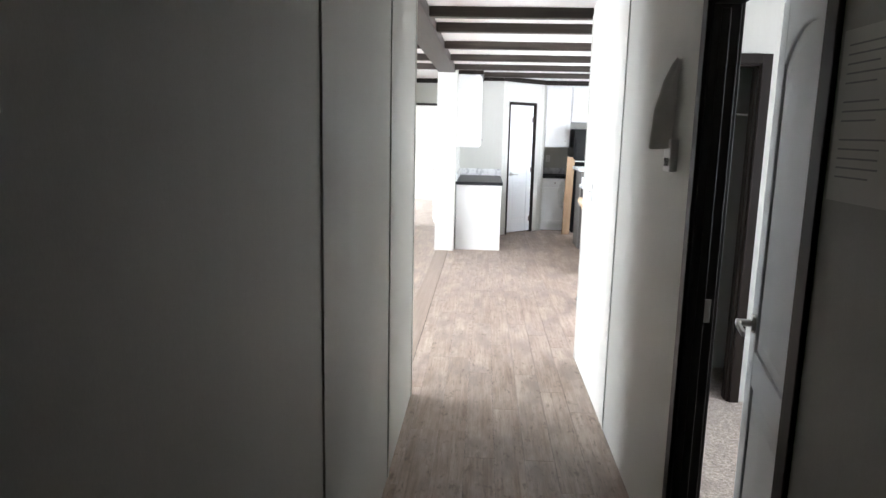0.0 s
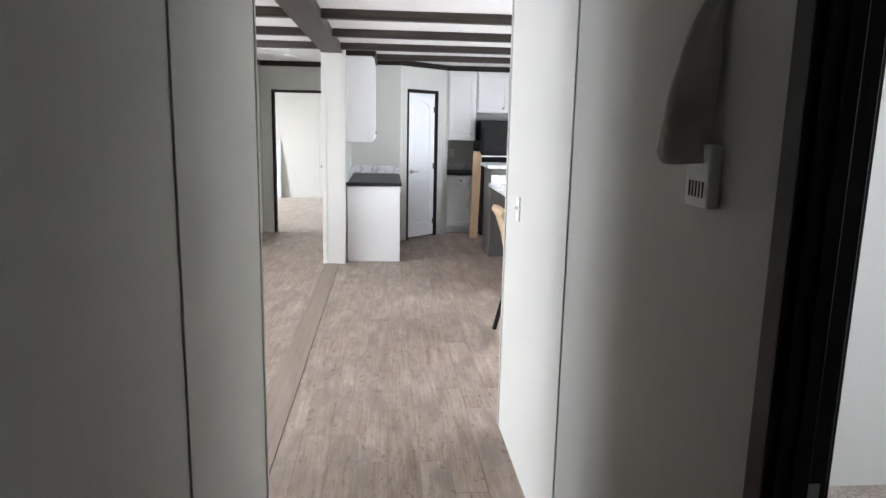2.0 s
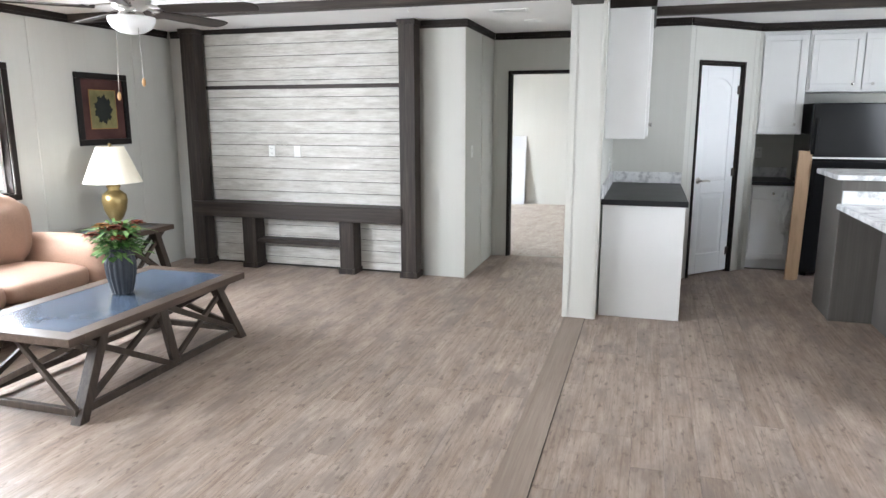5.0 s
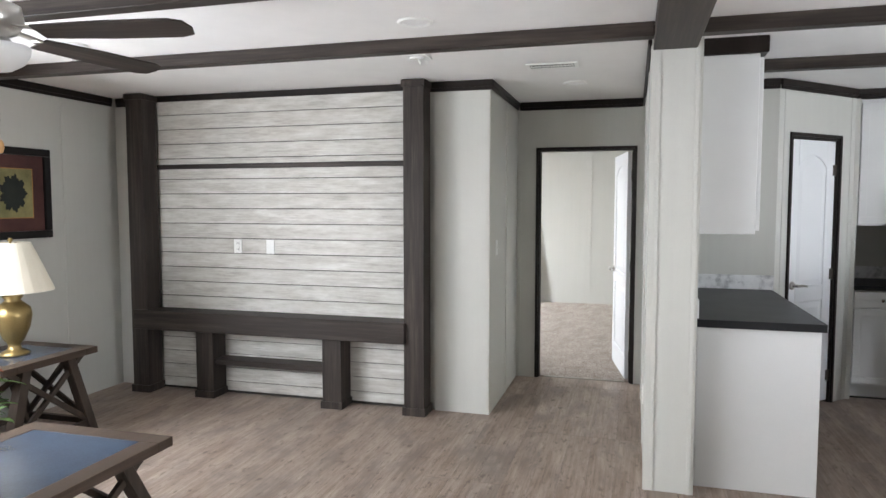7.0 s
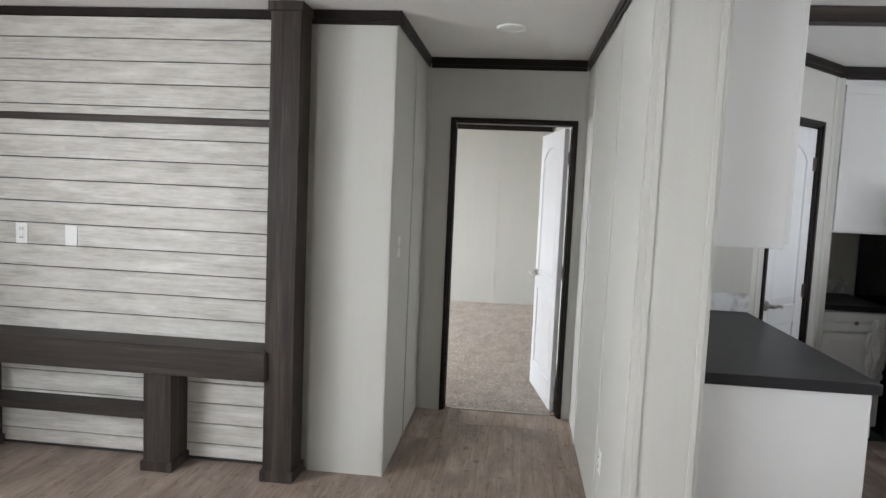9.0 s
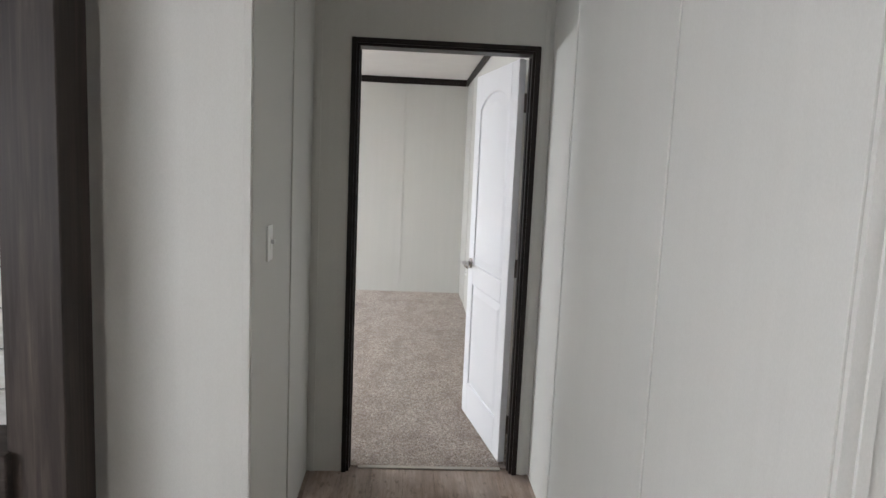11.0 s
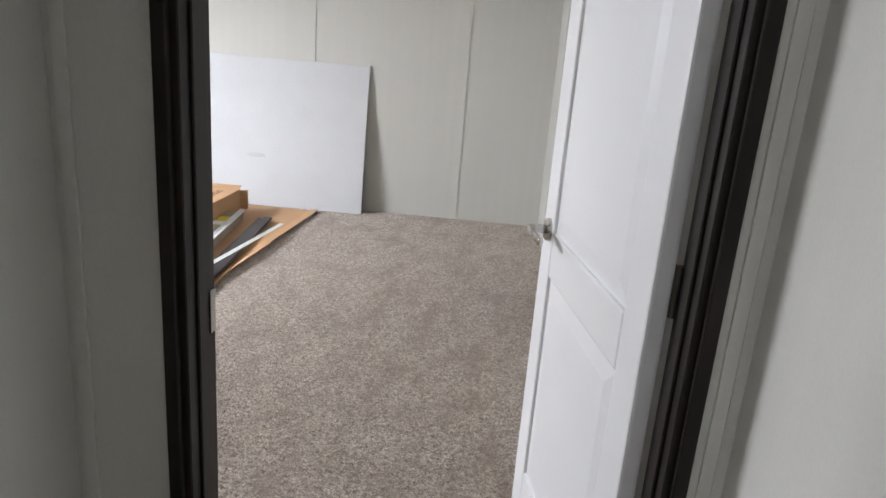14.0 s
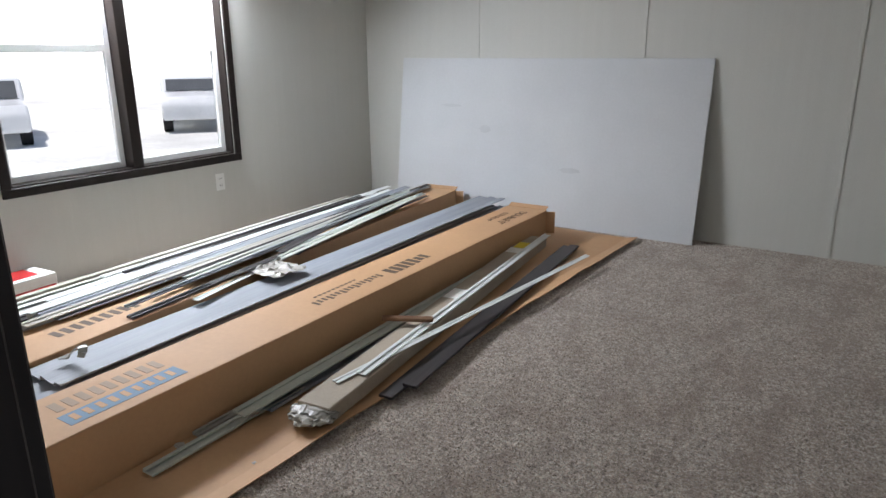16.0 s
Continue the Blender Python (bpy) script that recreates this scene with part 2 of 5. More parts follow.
CLOTH = plain("grey_paper_towel", (0.74, 0.72, 0.67), 0.9, 0, 0.06, 60, 0.5)
CREAM = plain("cream_upholstery", (0.52, 0.38, 0.25), 0.85, 0, 0.1, 60, 0.4)
EBONY = plain("ebony_wood", (0.012, 0.01, 0.009), 0.35)
ARTMAT = plain("oxblood_mat", (0.10, 0.045, 0.04), 0.7, 0, 0.25, 40)
ARTFIELD = plain("olive_gold_print", (0.30, 0.27, 0.12), 0.7, 0, 0.3, 40)
ARTINK = plain("dark_green_print", (0.03, 0.035, 0.03), 0.7, 0, 0.3, 40)
FROST = plain("frosted_glass", (0.85, 0.85, 0.84), 0.3, 0, 0.02)
ALU = plain("white_window_sash", (0.70, 0.70, 0.68), 0.4, 0, 0.02)
GROUND = plain("white_crushed_stone", (0.84, 0.83, 0.80), 0.95, 0, 0.2, 3, 0.5)
CARPAINT = plain("white_car_paint", (0.70, 0.71, 0.72), 0.2)
CARGLASS = plain("car_glass", (0.10, 0.105, 0.11), 0.08)
TYRE = plain("tyre_rubber", (0.02, 0.02, 0.02), 0.8)
HOUSEW = plain("pale_house_siding", (0.62, 0.60, 0.56), 0.7, 0, 0.05)
ROOF = plain("grey_shingle", (0.12, 0.12, 0.12), 0.9, 0, 0.2)

# ---- mesh tools ----


def box(bm, x0, x1, y0, y1, z0, z1, m=None):
    """Adds a box; m: a pose for it. Returns its vertices."""
    vs = [bm.verts.new((x, y, z)) for x in (x0, x1) for y in (y0, y1) for z in (z0, z1)]
    for f in ((0, 1, 3, 2), (4, 6, 7, 5), (0, 4, 5, 1), (2, 3, 7, 6), (0, 2, 6, 4), (1, 5, 7, 3)):
        bm.faces.new([vs[i] for i in f])
    if m is not None:
        bmesh.ops.transform(bm, matrix=m, verts=vs)
    return vs


def bar(bm, a, b, w, h):
    """Adds a straight bar of section w by h from a to b."""
    a, b = Vector(a), Vector(b)
    d = b - a
    m = Matrix.Translation(a) @ d.to_track_quat("Z", "Y").to_matrix().to_4x4()
    return box(bm, -w / 2, w / 2, -h / 2, h / 2, 0, d.length, m)


def rod(bm, a, b, r, r2=None, seg=14):
    a, b = Vector(a), Vector(b)
    d = b - a
    m = Matrix.Translation((a + b) / 2) @ d.to_track_quat("Z", "Y").to_matrix().to_4x4()
    return bmesh.ops.create_cone(bm, cap_ends=True, segments=seg, radius1=r, radius2=r if r2 is None else r2, depth=d.length, matrix=m)["verts"]


def prism(bm, outline, y0, y1):
    """Adds a prism of an outline in x and z, from y0 to y1."""
    lo = [bm.verts.new((x, y0, z)) for x, z in outline]
    hi = [bm.verts.new((x, y1, z)) for x, z in outline]
    bm.faces.new(lo)
    bm.faces.new(hi[::-1])
    n = len(outline)
    for i in range(n):
        bm.faces.new((lo[i], hi[i], hi[(i + 1) % n], lo[(i + 1) % n]))
    return lo + hi


def lathe(bm, profile, seg=32, flute=0.0, ribs=0):
    """Adds a turned body of (radius, height) pairs round z."""
    rings = []
    for r, z in profile:
        rings.append([bm.verts.new((r * (1 + flute * math.cos(ribs * 2 * math.pi * i / seg)) * math.cos(2 * math.pi * i / seg),
                                    r * (1 + flute * math.cos(ribs * 2 * math.pi * i / seg)) * math.sin(2 * math.pi * i / seg), z)) for i in range(seg)])
    for a, b in zip(rings, rings[1:]):
        for i in range(seg):
            bm.faces.new((a[i], a[(i + 1) % seg], b[(i + 1) % seg], b[i]))
    bm.faces.new(rings[0][::-1])
    bm.faces.new(rings[-1])


def finish(bm, name, mat, parent=None, bevel=0.0, seg=1, smooth=False, m=None):
    """Turns a bmesh into an object, with worn edges."""
    bmesh.ops.recalc_face_normals(bm, faces=bm.faces)
    if bevel:
        sharp = [e for e in bm.edges if len(e.link_faces) == 2 and e.calc_face_angle(0) > 0.5]
        bmesh.ops.bevel(bm, geom=sharp, offset=bevel, segments=seg, profile=0.6, affect="EDGES", clamp_overlap=True)
    if smooth:
        for f in bm.faces:
            f.smooth = True
    me = bpy.data.meshes.new(name)
    bm.to_mesh(me)
    bm.free()
    me.materials.append(mat)
    ob = new(name, me)
    if m is not None:
        ob.matrix_world = m
    if parent is not None:
        ob.parent = parent
    return ob


def boxes(name, mat, items, parent=None, bevel=0.0, seg=1, m=None):
    bm = bmesh.new()
    for it in items:
        box(bm, *it)
    return finish(bm, name, mat, parent, bevel, seg, False, m)


def thing(name, at, label, category, group="", turn=0.0):
    """The empty at the base of a thing."""
    ob = new(name)
    ob.empty_display_size = 0.1
    ob.matrix_world = pose(*at, 0, 0, turn)
    return tagged(ob, label, category, group)


def lettering(name, text, size, mat, parent, m):
    cu = bpy.data.curves.new(name, "FONT")
    cu.body, cu.size, cu.extrude, cu.align_x, cu.align_y = text, size, 0.0004, "CENTER", "CENTER"
    cu.materials.append(mat)
    ob = new(name, cu)
    ob.parent = parent
    ob.matrix_local = m
    return ob

# ---- the building ----
LX, RX = -4.43, 4.40       # outer walls, inside faces
CZ = 2.455                 # ceiling
HL, HR = 0.165, 1.275      # first hall
BL, BR = -1.15, -0.065    # hall to the bedroom
TV = 6.02                  # shiplap wall
BD = 7.175                 # bedroom door wall
BF = 11.83                 # bedroom far wall


def wall(name, x0, x1, y0, y1, label, holes=(), mat=None, z0=0.0, z1=CZ):
    """A wall of real thickness along its longer side, with openings (from, to, sill, head)."""
    bm = bmesh.new()
    along_x = (x1 - x0) > (y1 - y0)
    a0, a1 = (x0, x1) if along_x else (y0, y1)

    def piece(p, q, lo, hi):
        if q - p > 1e-4 and hi - lo > 1e-4:
            box(bm, *((p, q, y0, y1) if along_x else (x0, x1, p, q)), lo, hi)

    at = a0
    for p, q, lo, hi in sorted(holes):
        piece(at, p, z0, z1)
        piece(p, q, z0, lo)
        piece(p, q, hi, z1)
        at = q
    piece(at, a1, z0, z1)
    ob = finish(bm, name, mat or WALL)
    return tagged(ob, label, "wall", kind="structure")


PANEL = "pale greige vinyl covered panel wall with battens"
wall_hall_left = wall("wall_hall_left", HL - 0.1, HL, -5.6, -0.215, PANEL)
wall_living_back = wall("wall_living_back", LX, HL - 0.1, -0.315, -0.215, PANEL)
wall_hall_right = wall("wall_hall_right", HR, HR + 0.09, -5.6, 0.605, PANEL, [(-2.70, -1.90, 0, 2.04)])
wall_dining_back = wall("wall_dining_back", HR + 0.09, RX, 0.505, 0.605, PANEL)
wall_hall_end = wall("wall_hall_end", HL - 0.1, HR + 0.09, -5.7, -5.6, PANEL)
wall_outer_left = wall("wall_outer_left", LX - 0.15, LX, -0.4, 12.0, PANEL,
                       [(0.1, 1.75, 0.95, 1.95), (2.25, 3.96, 0.95, 1.95), (8.82, 10.32, 0.58, 1.92)])
wall_outer_right = wall("wall_outer_right", RX, RX + 0.15, -5.7, 8.0, PANEL,
                        [(-2.6, -1.4, 0.9, 2.1), (1.1, 2.9, 0.5, 2.05), (4.4, 5.6, 1.05, 1.95)])
wall_tv = wall("wall_tv", LX, -1.57, TV, TV + 0.1, "greige wall behind the shiplap boards")
wall_closet_front = wall("wall_closet_front", -1.57, BL, 5.987, 6.09, PANEL)
wall_closet_side = wall("wall_closet_side", BL - 0.1, BL, 6.09, BD, PANEL)
wall_bedroom_door = wall("wall_bedroom_door", LX, 0.0, BD, BD + 0.11, PANEL, [(-0.965, -0.140, 0, 2.04)])
wall_kitchen_end = wall("wall_kitchen_end", BR, 0.19, 4.923, BD, "thick greige panel wall end like a column")
wall_kitchen_left_back = wall("wall_kitchen_left_back", 0.19, 0.845, 6.5, 6.6, "pale grey kitchen wall")
wall_kitchen_back = wall("wall_kitchen_back", 1.5, RX, 7.82, 7.92, "pale grey kitchen wall")
wall_bedroom_far = wall("wall_bedroom_far", LX, 0.02, BF, BF + 0.1, PANEL)
wall_bedroom_right = wall("wall_bedroom_right", -0.07, 0.02, BD + 0.11, BF, PANEL, [(9.1, 10.375, 0, 2.2)])
wall_bath = wall("wall_bath", 1.4, 1.5, 8.5, 11.0, "dim greige wall of the unfinished bath")
wall_bath_near = wall("wall_bath_near", 0.02, 1.4, 8.5, 8.6, "dim greige wall of the unfinished bath")
wall_bath_far = wall("wall_bath_far", 0.02, 1.4, 10.9, 11.0, "dim greige wall of the unfinished bath")
wall_room_back = wall("wall_room_back", HR + 0.09, RX, -5.7, -5.6, PANEL)
wall_room_closet = wall("wall_room_closet", HR + 0.09, RX, -0.13, -0.03, PANEL, [(1.42, 2.13, 0, 2.03)])

# The corner pantry wall stands at 45 degrees.
PW = pose(0.845, 6.5, 0, 0, 0, 45)
bm = bmesh.new()
for it in ((0, 0.15, 0, 0.09, 0, CZ), (0.747, 0.95, 0, 0.09, 0, CZ), (0.15, 0.747, 0, 0.09, 2.065, CZ)):
    box(bm, *it)
wall_pantry = tagged(finish(bm, "wall_pantry", WALL, m=PW), "pale greige angled wall of the corner pantry", "wall", kind="structure")
pantry_side = wall("wall_pantry_side", 1.48, 1.55, 7.17, 7.82, "pale greige pantry return wall")
pantry_back = wall("wall_pantry_back", 0.19, 0.25, 6.6, 7.9, "pale greige pantry back wall")
pantry_end = wall("wall_pantry_end", 0.25, 1.5, 7.9, 7.98, "pale greige pantry back wall")

ceiling = tagged(boxes("ceiling", CEIL, [(LX - 0.15, RX + 0.15, -5.7, 12.0, CZ, CZ + 0.08)]), "white textured flat ceiling", "ceiling", kind="structure")
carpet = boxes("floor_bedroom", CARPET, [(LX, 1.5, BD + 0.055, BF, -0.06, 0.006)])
tagged(carpet, "beige grey cut pile carpet", "carpet", kind="structure")


def carpet_pile(parent, x0, x1, y0, y1, z, pitch, seed):
    """Leaning three-sided tufts of cut pile, in one mesh."""
    r = np.random.default_rng(seed)
    gx, gy = np.meshgrid(np.arange(x0, x1, pitch), np.arange(y0, y1, pitch))
    n = gx.size
    c = np.stack([gx.ravel(), gy.ravel()], 1) + r.uniform(-0.6, 0.6, (n, 2)) * pitch
    turn, size = r.uniform(0, 2 * np.pi, n), r.uniform(0.7, 1.25, n)
    verts = np.empty((n, 4, 3))
    for k in range(3):
        a = turn + k * 2 * np.pi / 3
        verts[:, k, 0] = c[:, 0] + np.cos(a) * 0.72 * pitch * size
        verts[:, k, 1] = c[:, 1] + np.sin(a) * 0.72 * pitch * size
        verts[:, k, 2] = z
    verts[:, 3, :2] = c + r.normal(0, 0.45, (n, 2)) * pitch
    verts[:, 3, 2] = z + r.uniform(0.3, 0.75, n) * pitch
    verts[:, :, 0] = np.clip(verts[:, :, 0], x0, x1)
    verts[:, :, 1] = np.clip(verts[:, :, 1], y0, y1)
    base = np.arange(n)[:, None, None] * 4
    faces = (base + np.array([[0, 1, 3], [1, 2, 3], [2, 0, 3]])[None]).reshape(-1, 3)
    me = bpy.data.meshes.new("pile")
    me.from_pydata(verts.reshape(-1, 3).tolist(), [], faces.tolist())
    me.materials.append(PILE)
    ob = new("pile", me)
    ob.parent = parent
    return tagged(ob, kind="stuff")


carpet_pile(carpet, -2.25, -0.075, BD + 0.065, BF - 0.002, 0.005, 0.0092, 4)
carpet_2 = boxes("floor_room", CARPET, [(HR + 0.05, RX, -5.6, 0.5, -0.06, 0.004)])
tagged(carpet_2, "beige grey cut pile carpet", "carpet", kind="structure")
outer_floor = boxes("floor_base", SEAM, [(LX - 0.15, RX + 0.15, -5.7, 12.0, -0.25, -0.07)])
tagged(outer_floor, "subfloor under the planks", "floor", kind="structure")


def battens(parent, spots, mat=WALL, wide=0.022, groove=False):
    """Panel joints: a dark groove line and a thin batten beside it. Spots: (axis, wall face, along, side, height)."""
    for axis, face, at, side in spots:
        d = 0.006 * side
        lo, hi = sorted((face, face + d))
        g0, g1 = sorted((face, face + d * 0.45))
        if axis == "x":
            boxes("batten", mat, [(lo, hi, at - wide / 2, at + wide / 2, 0.0, CZ - 0.06)], parent, 0.001)
            if groove:
                boxes("groove", SEAM, [(g0, g1, at + wide / 2, at + wide / 2 + 0.005, 0.0, CZ - 0.06)], parent)
        else:
            boxes("batten", mat, [(at - wide / 2, at + wide / 2, lo, hi, 0.0, CZ - 0.06)], parent, 0.001)
            if groove:
                boxes("groove", SEAM, [(at + wide / 2, at + wide / 2 + 0.005, g0, g1, 0.0, CZ - 0.06)], parent)


battens(wall_hall_left, [("x", HL, y, 1) for y in (-1.25, -2.50, -3.72)] + [("x", HL, -0.232, 1)], groove=True)
battens(wall_hall_right, [("x", HR, y, -1) for y in (-0.61, 0.588, -3.6)], groove=True)
battens(wall_closet_side, [("x", BL, 6.63, 1)], groove=True)
battens(wall_kitchen_end, [("x", BR, y, -1) for y in (6.72, 5.68, 4.945)] + [("y", 4.923, x, -1) for x in (-0.03, 0.165)])
battens(wall_bedroom_far, [("y", BF, x, -1) for x in (-3.32, -2.03, -0.775)])
battens(wall_bedroom_right, [("x", -0.07, 11.15, -1)])
battens(wall_bedroom_door, [("y", BD, BL + 0.025, -1), ("y", BD, BR - 0.03, -1)])
battens(wall_closet_front, [("y", 5.987, BL - 0.015, -1)])
battens(wall_outer_left, [("x", LX, y, 1) for y in (5.45, 4.25)])
for k, at in enumerate((0.07, 0.90)):
    b = boxes("batten", WALL, [(at - 0.012, at + 0.012, -0.004, 0, 0, CZ - 0.06)], wall_pantry, 0.001)


def crown(name, x0, x1, y0, y1, m=None):
    """Dark crown moulding with a stepped foot."""
    dx, dy = (0.0, 0.006) if (x1 - x0) > (y1 - y0) else (0.006, 0.0)
    bm = bmesh.new()
    box(bm, x0 + dx, x1 - dx, y0 + dy, y1 - dy, CZ - 0.072, CZ - 0.045)
    box(bm, x0, x1, y0, y1, CZ - 0.047, CZ + 0.002)
    ob = finish(bm, name, ESPRESSO, None, 0.003, 1, False, m)
    return tagged(ob, "near black stained crown moulding along the ceiling", "moulding", kind="structure")


for it in ((LX, LX + 0.022, -0.21, 5.97), (LX + 0.022, -4.14, 5.998, TV), (-1.60, BL + 0.02, 5.965, 5.987), (BL, BL + 0.02, 5.99, BD - 0.02),
           (BL + 0.02, BR - 0.02, BD - 0.02, BD), (BR - 0.02, BR, 4.95, BD - 0.02), (0.52, 0.845, 6.478, 6.5), (1.5, RX, 7.155, 7.185),
           (LX + 0.022, -0.09, BF - 0.022, BF), (-0.092, -0.07, BD + 0.14, BF), (LX, LX + 0.022, BD + 0.14, BF)):
    crown("trim_crown", *it)
crown("trim_crown_pantry", 0.0, 0.94, -0.022, 0.0, PW)
crown("trim_crown_tv", -3.985, -1.76, 5.985, TV)

# Ceiling beams
main_beam = tagged(boxes("ceiling_beam", DARK_Y, [(-0.06, 0.16, -0.21, 4.925, CZ - 0.085, CZ + 0.002)], None, 0.004),
                   "wide dark stained ceiling beam on the marriage line", "beam", kind="structure")
for y in (0.26, 1.36, 2.46, 3.56, 4.66):
    tagged(boxes("ceiling_beam", DARK_X, [(LX + 0.02, -0.062, y, y + 0.085, CZ - 0.07, CZ + 0.002)], None, 0.004),
           "dark stained wooden ceiling beam", "beam", "living room ceiling beams", "structure")
for y in (0.66, 1.36, 2.46, 3.56, 4.66, 5.76):
    x0 = 0.162 if y < 5 else 0.52
    tagged(boxes("ceiling_beam", DARK_X, [(x0, RX, y, y + 0.085, CZ - 0.07, CZ + 0.002)], None, 0.004),
           "dark stained wooden ceiling beam", "beam", "kitchen ceiling beams", "structure")

# ---- doors ----


def casing(name, w, h, deep, label, m, board=0.05):
    """A dark door frame: jambs and head through the wall, casing boards on both faces. The opening is w by h from x = 0, faces at y = 0 and deep."""
    bm = bmesh.new()
    for y0, y1 in ((-0.014, 0.0), (deep, deep + 0.014)):
        box(bm, -board, 0.006, y0, y1, 0, h + board)
        box(bm, w - 0.006, w + board, y0, y1, 0, h + board)
        box(bm, 0.006, w - 0.006, y0, y1, h - 0.006, h + board)
    box(bm, 0, 0.018, 0.0005, deep - 0.0005, 0, h)
    box(bm, w - 0.018, w, 0.0005, deep - 0.0005, 0, h)
    box(bm, 0.018, w - 0.018, 0.0005, deep - 0.0005, h - 0.018, h)
    box(bm, 0.018, 0.024, deep * 0.3, deep * 0.62, 0, h - 0.03)
    box(bm, w - 0.024, w - 0.018, deep * 0.3, deep * 0.62, 0, h - 0.03)
    ob = finish(bm, name, ESPRESSO, None, 0.002, 1, False, m)
    return tagged(ob, label, "door frame", kind="structure")


def lever(name, parent, x, y, z, side, way):
    """A lever handle on a round rose. side: the way out of the leaf along y; way: the way the lever points along x."""
    bm = bmesh.new()
    rod(bm, (x, y, z), (x, y + 0.012 * side, z), 0.032, 0.028, 24)
    rod(bm, (x, y + 0.012 * side, z), (x, y + 0.05 * side, z), 0.012)
    bar(bm, (x - 0.012 * way, y + 0.05 * side, z), (x + 0.055 * way, y + 0.055 * side, z + 0.002), 0.016, 0.02)
    bar(bm, (x + 0.05 * way, y + 0.055 * side, z + 0.002), (x + 0.115 * way, y + 0.048 * side, z - 0.008), 0.012, 0.018)
    return tagged(finish(bm, name, NICKEL, parent, 0.003, 2, True), "satin nickel lever")


def door_leaf(at, turn, w, label, flip=1, h=2.015, hz=0.935):
    """A white moulded two-panel door with an arched upper panel, hinged at its origin, the width along x."""
    ob = thing("door", at, label, "door", turn=turn)
    bm = bmesh.new()
    t, st = 0.035, 0.105
    box(bm, 0.02, w - 0.02, 0.009, t - 0.009, 0.02, h - 0.02)
    box(bm, 0, st, 0, t, 0, h)
    box(bm, w - st, w, 0, t, 0, h)
    box(bm, st, w - st, 0, t, 0, 0.20)
    box(bm, st, w - st, 0, t, 0.80, 0.92)
    rise = [(st, h), (st, h - 0.20)]
    for i in range(11):
        u = i / 10
        k = abs(2 * u - 1)
        rise.append((st + u * (w - 2 * st), h - 0.20 + 0.085 * (1 - k ** 2.2)))
    rise += [(w - st, h)]
    prism(bm, rise, 0, t)
    leaf = finish(bm, "leaf", DOORW, ob, 0.006, 2)
    bm = bmesh.new()

    def lower(k):
        return [(st + k, 0.20 + k), (w - st - k, 0.20 + k), (w - st - k, 0.80 - k), (st + k, 0.80 - k)]

    def upper(k):
        edge = [(st + k, 0.92 + k), (w - st - k, 0.92 + k)]
        for i in range(15):
            u = 1 - i / 14
            edge.append((st + k + u * (w - 2 * st - 2 * k), h - 0.20 - 1.1 * k + 0.085 * (1 - abs(2 * u - 1) ** 2.2)))
        return edge

    for y0, y1 in ((0.0095, 0.0025), (t - 0.0095, t - 0.0025)):
        for outline in (lower, upper):
            rings = [[bm.verts.new((x, y, z)) for x, z in outline(k)] for k, y in ((0.006, y0), (0.040, y1 * 0.8 + y0 * 0.2), (0.048, y1))]
            for a, b in zip(rings, rings[1:]):
                for n in range(len(a)):
                    bm.faces.new((a[n], a[(n + 1) % len(a)], b[(n + 1) % len(a)], b[n]))
            bm.faces.new(rings[-1])
            bm.faces.new(rings[0][::-1])
    finish(bm, "panel", DOORW, ob)
    lever("handle", ob, w - 0.065, 0.0, hz, -1, -1)
    lever("handle", ob, w - 0.065, t, hz, 1, -1)
    for z in (0.2, 1.0, 1.8):
        bm = bmesh.new()
        yy = t + 0.004 if flip > 0 else -0.004
        rod(bm, (-0.004, yy, z - 0.045), (-0.004, yy, z + 0.045), 0.007)
        box(bm, -0.003, 0.03, yy - 0.003, yy + 0.0005, z - 0.042, z + 0.042)
        tagged(finish(bm, "hinge", BRONZE, ob), "dark bronze hinge")
    return ob


casing("door_frame_bedroom", 0.825, 2.04, 0.11, "near black stained door frame of the bedroom", pose(-0.965, BD, 0), 0.017)
door_leaf((-0.167, BD + 0.112, 0.012), 99.6, 0.76, "white two-panel moulded door standing open into the bedroom", -1, 2.005, 0.92)
casing("door_frame_hall", 0.80, 2.04, 0.09, "near black stained door frame in the hall", pose(HR, -1.90, 0, 0, 0, -90), 0.045)
door_leaf((HR + 0.082, -2.672, 0.012), 77.5, 0.755, "white two-panel moulded door standing slightly ajar", 1, 2.015, 1.0)
strike = boxes("strike_plate", NICKEL, [(HR + 0.035, HR + 0.075, -1.923, -1.9185, 0.99, 1.07)], None, 0.001)
tagged(strike, "satin nickel strike plate on the dark door jamb", "strike plate")
strike = boxes("strike_plate", NICKEL, [(-0.9468, -0.942, BD + 0.082, BD + 0.10, 0.86, 0.94)], None, 0.001)
tagged(strike, "satin nickel strike plate on the dark door jamb", "strike plate")
casing("door_frame_closet", 0.71, 2.03, 0.10, "near black stained closet door frame", pose(1.42, -0.13, 0))
door_leaf((1.445, -0.11, 0.012), 9, 0.60, "white closet door standing slightly ajar in its frame", -1)
shelf = thing("wire_shelf", (1.5, 0.05, 1.75), "white wire closet shelf on the closet wall", "shelf")
bm = bmesh.new()
for k in range(6):
    rod(bm, (0, 0.05 * k, 0), (1.2, 0.05 * k, 0), 0.003, None, 6)
for k in range(25):
    rod(bm, (0.05 * k, 0, 0.003), (0.05 * k, 0.3, 0.003), 0.0025, None, 6)
finish(bm, "rack", PLASTIC, shelf)
bm = bmesh.new()
rod(bm, (0.25, 0.02, 0), (0.25, 0.44, -0.3), 0.006, None, 8)
finish(bm, "bracket", PLASTIC, shelf)

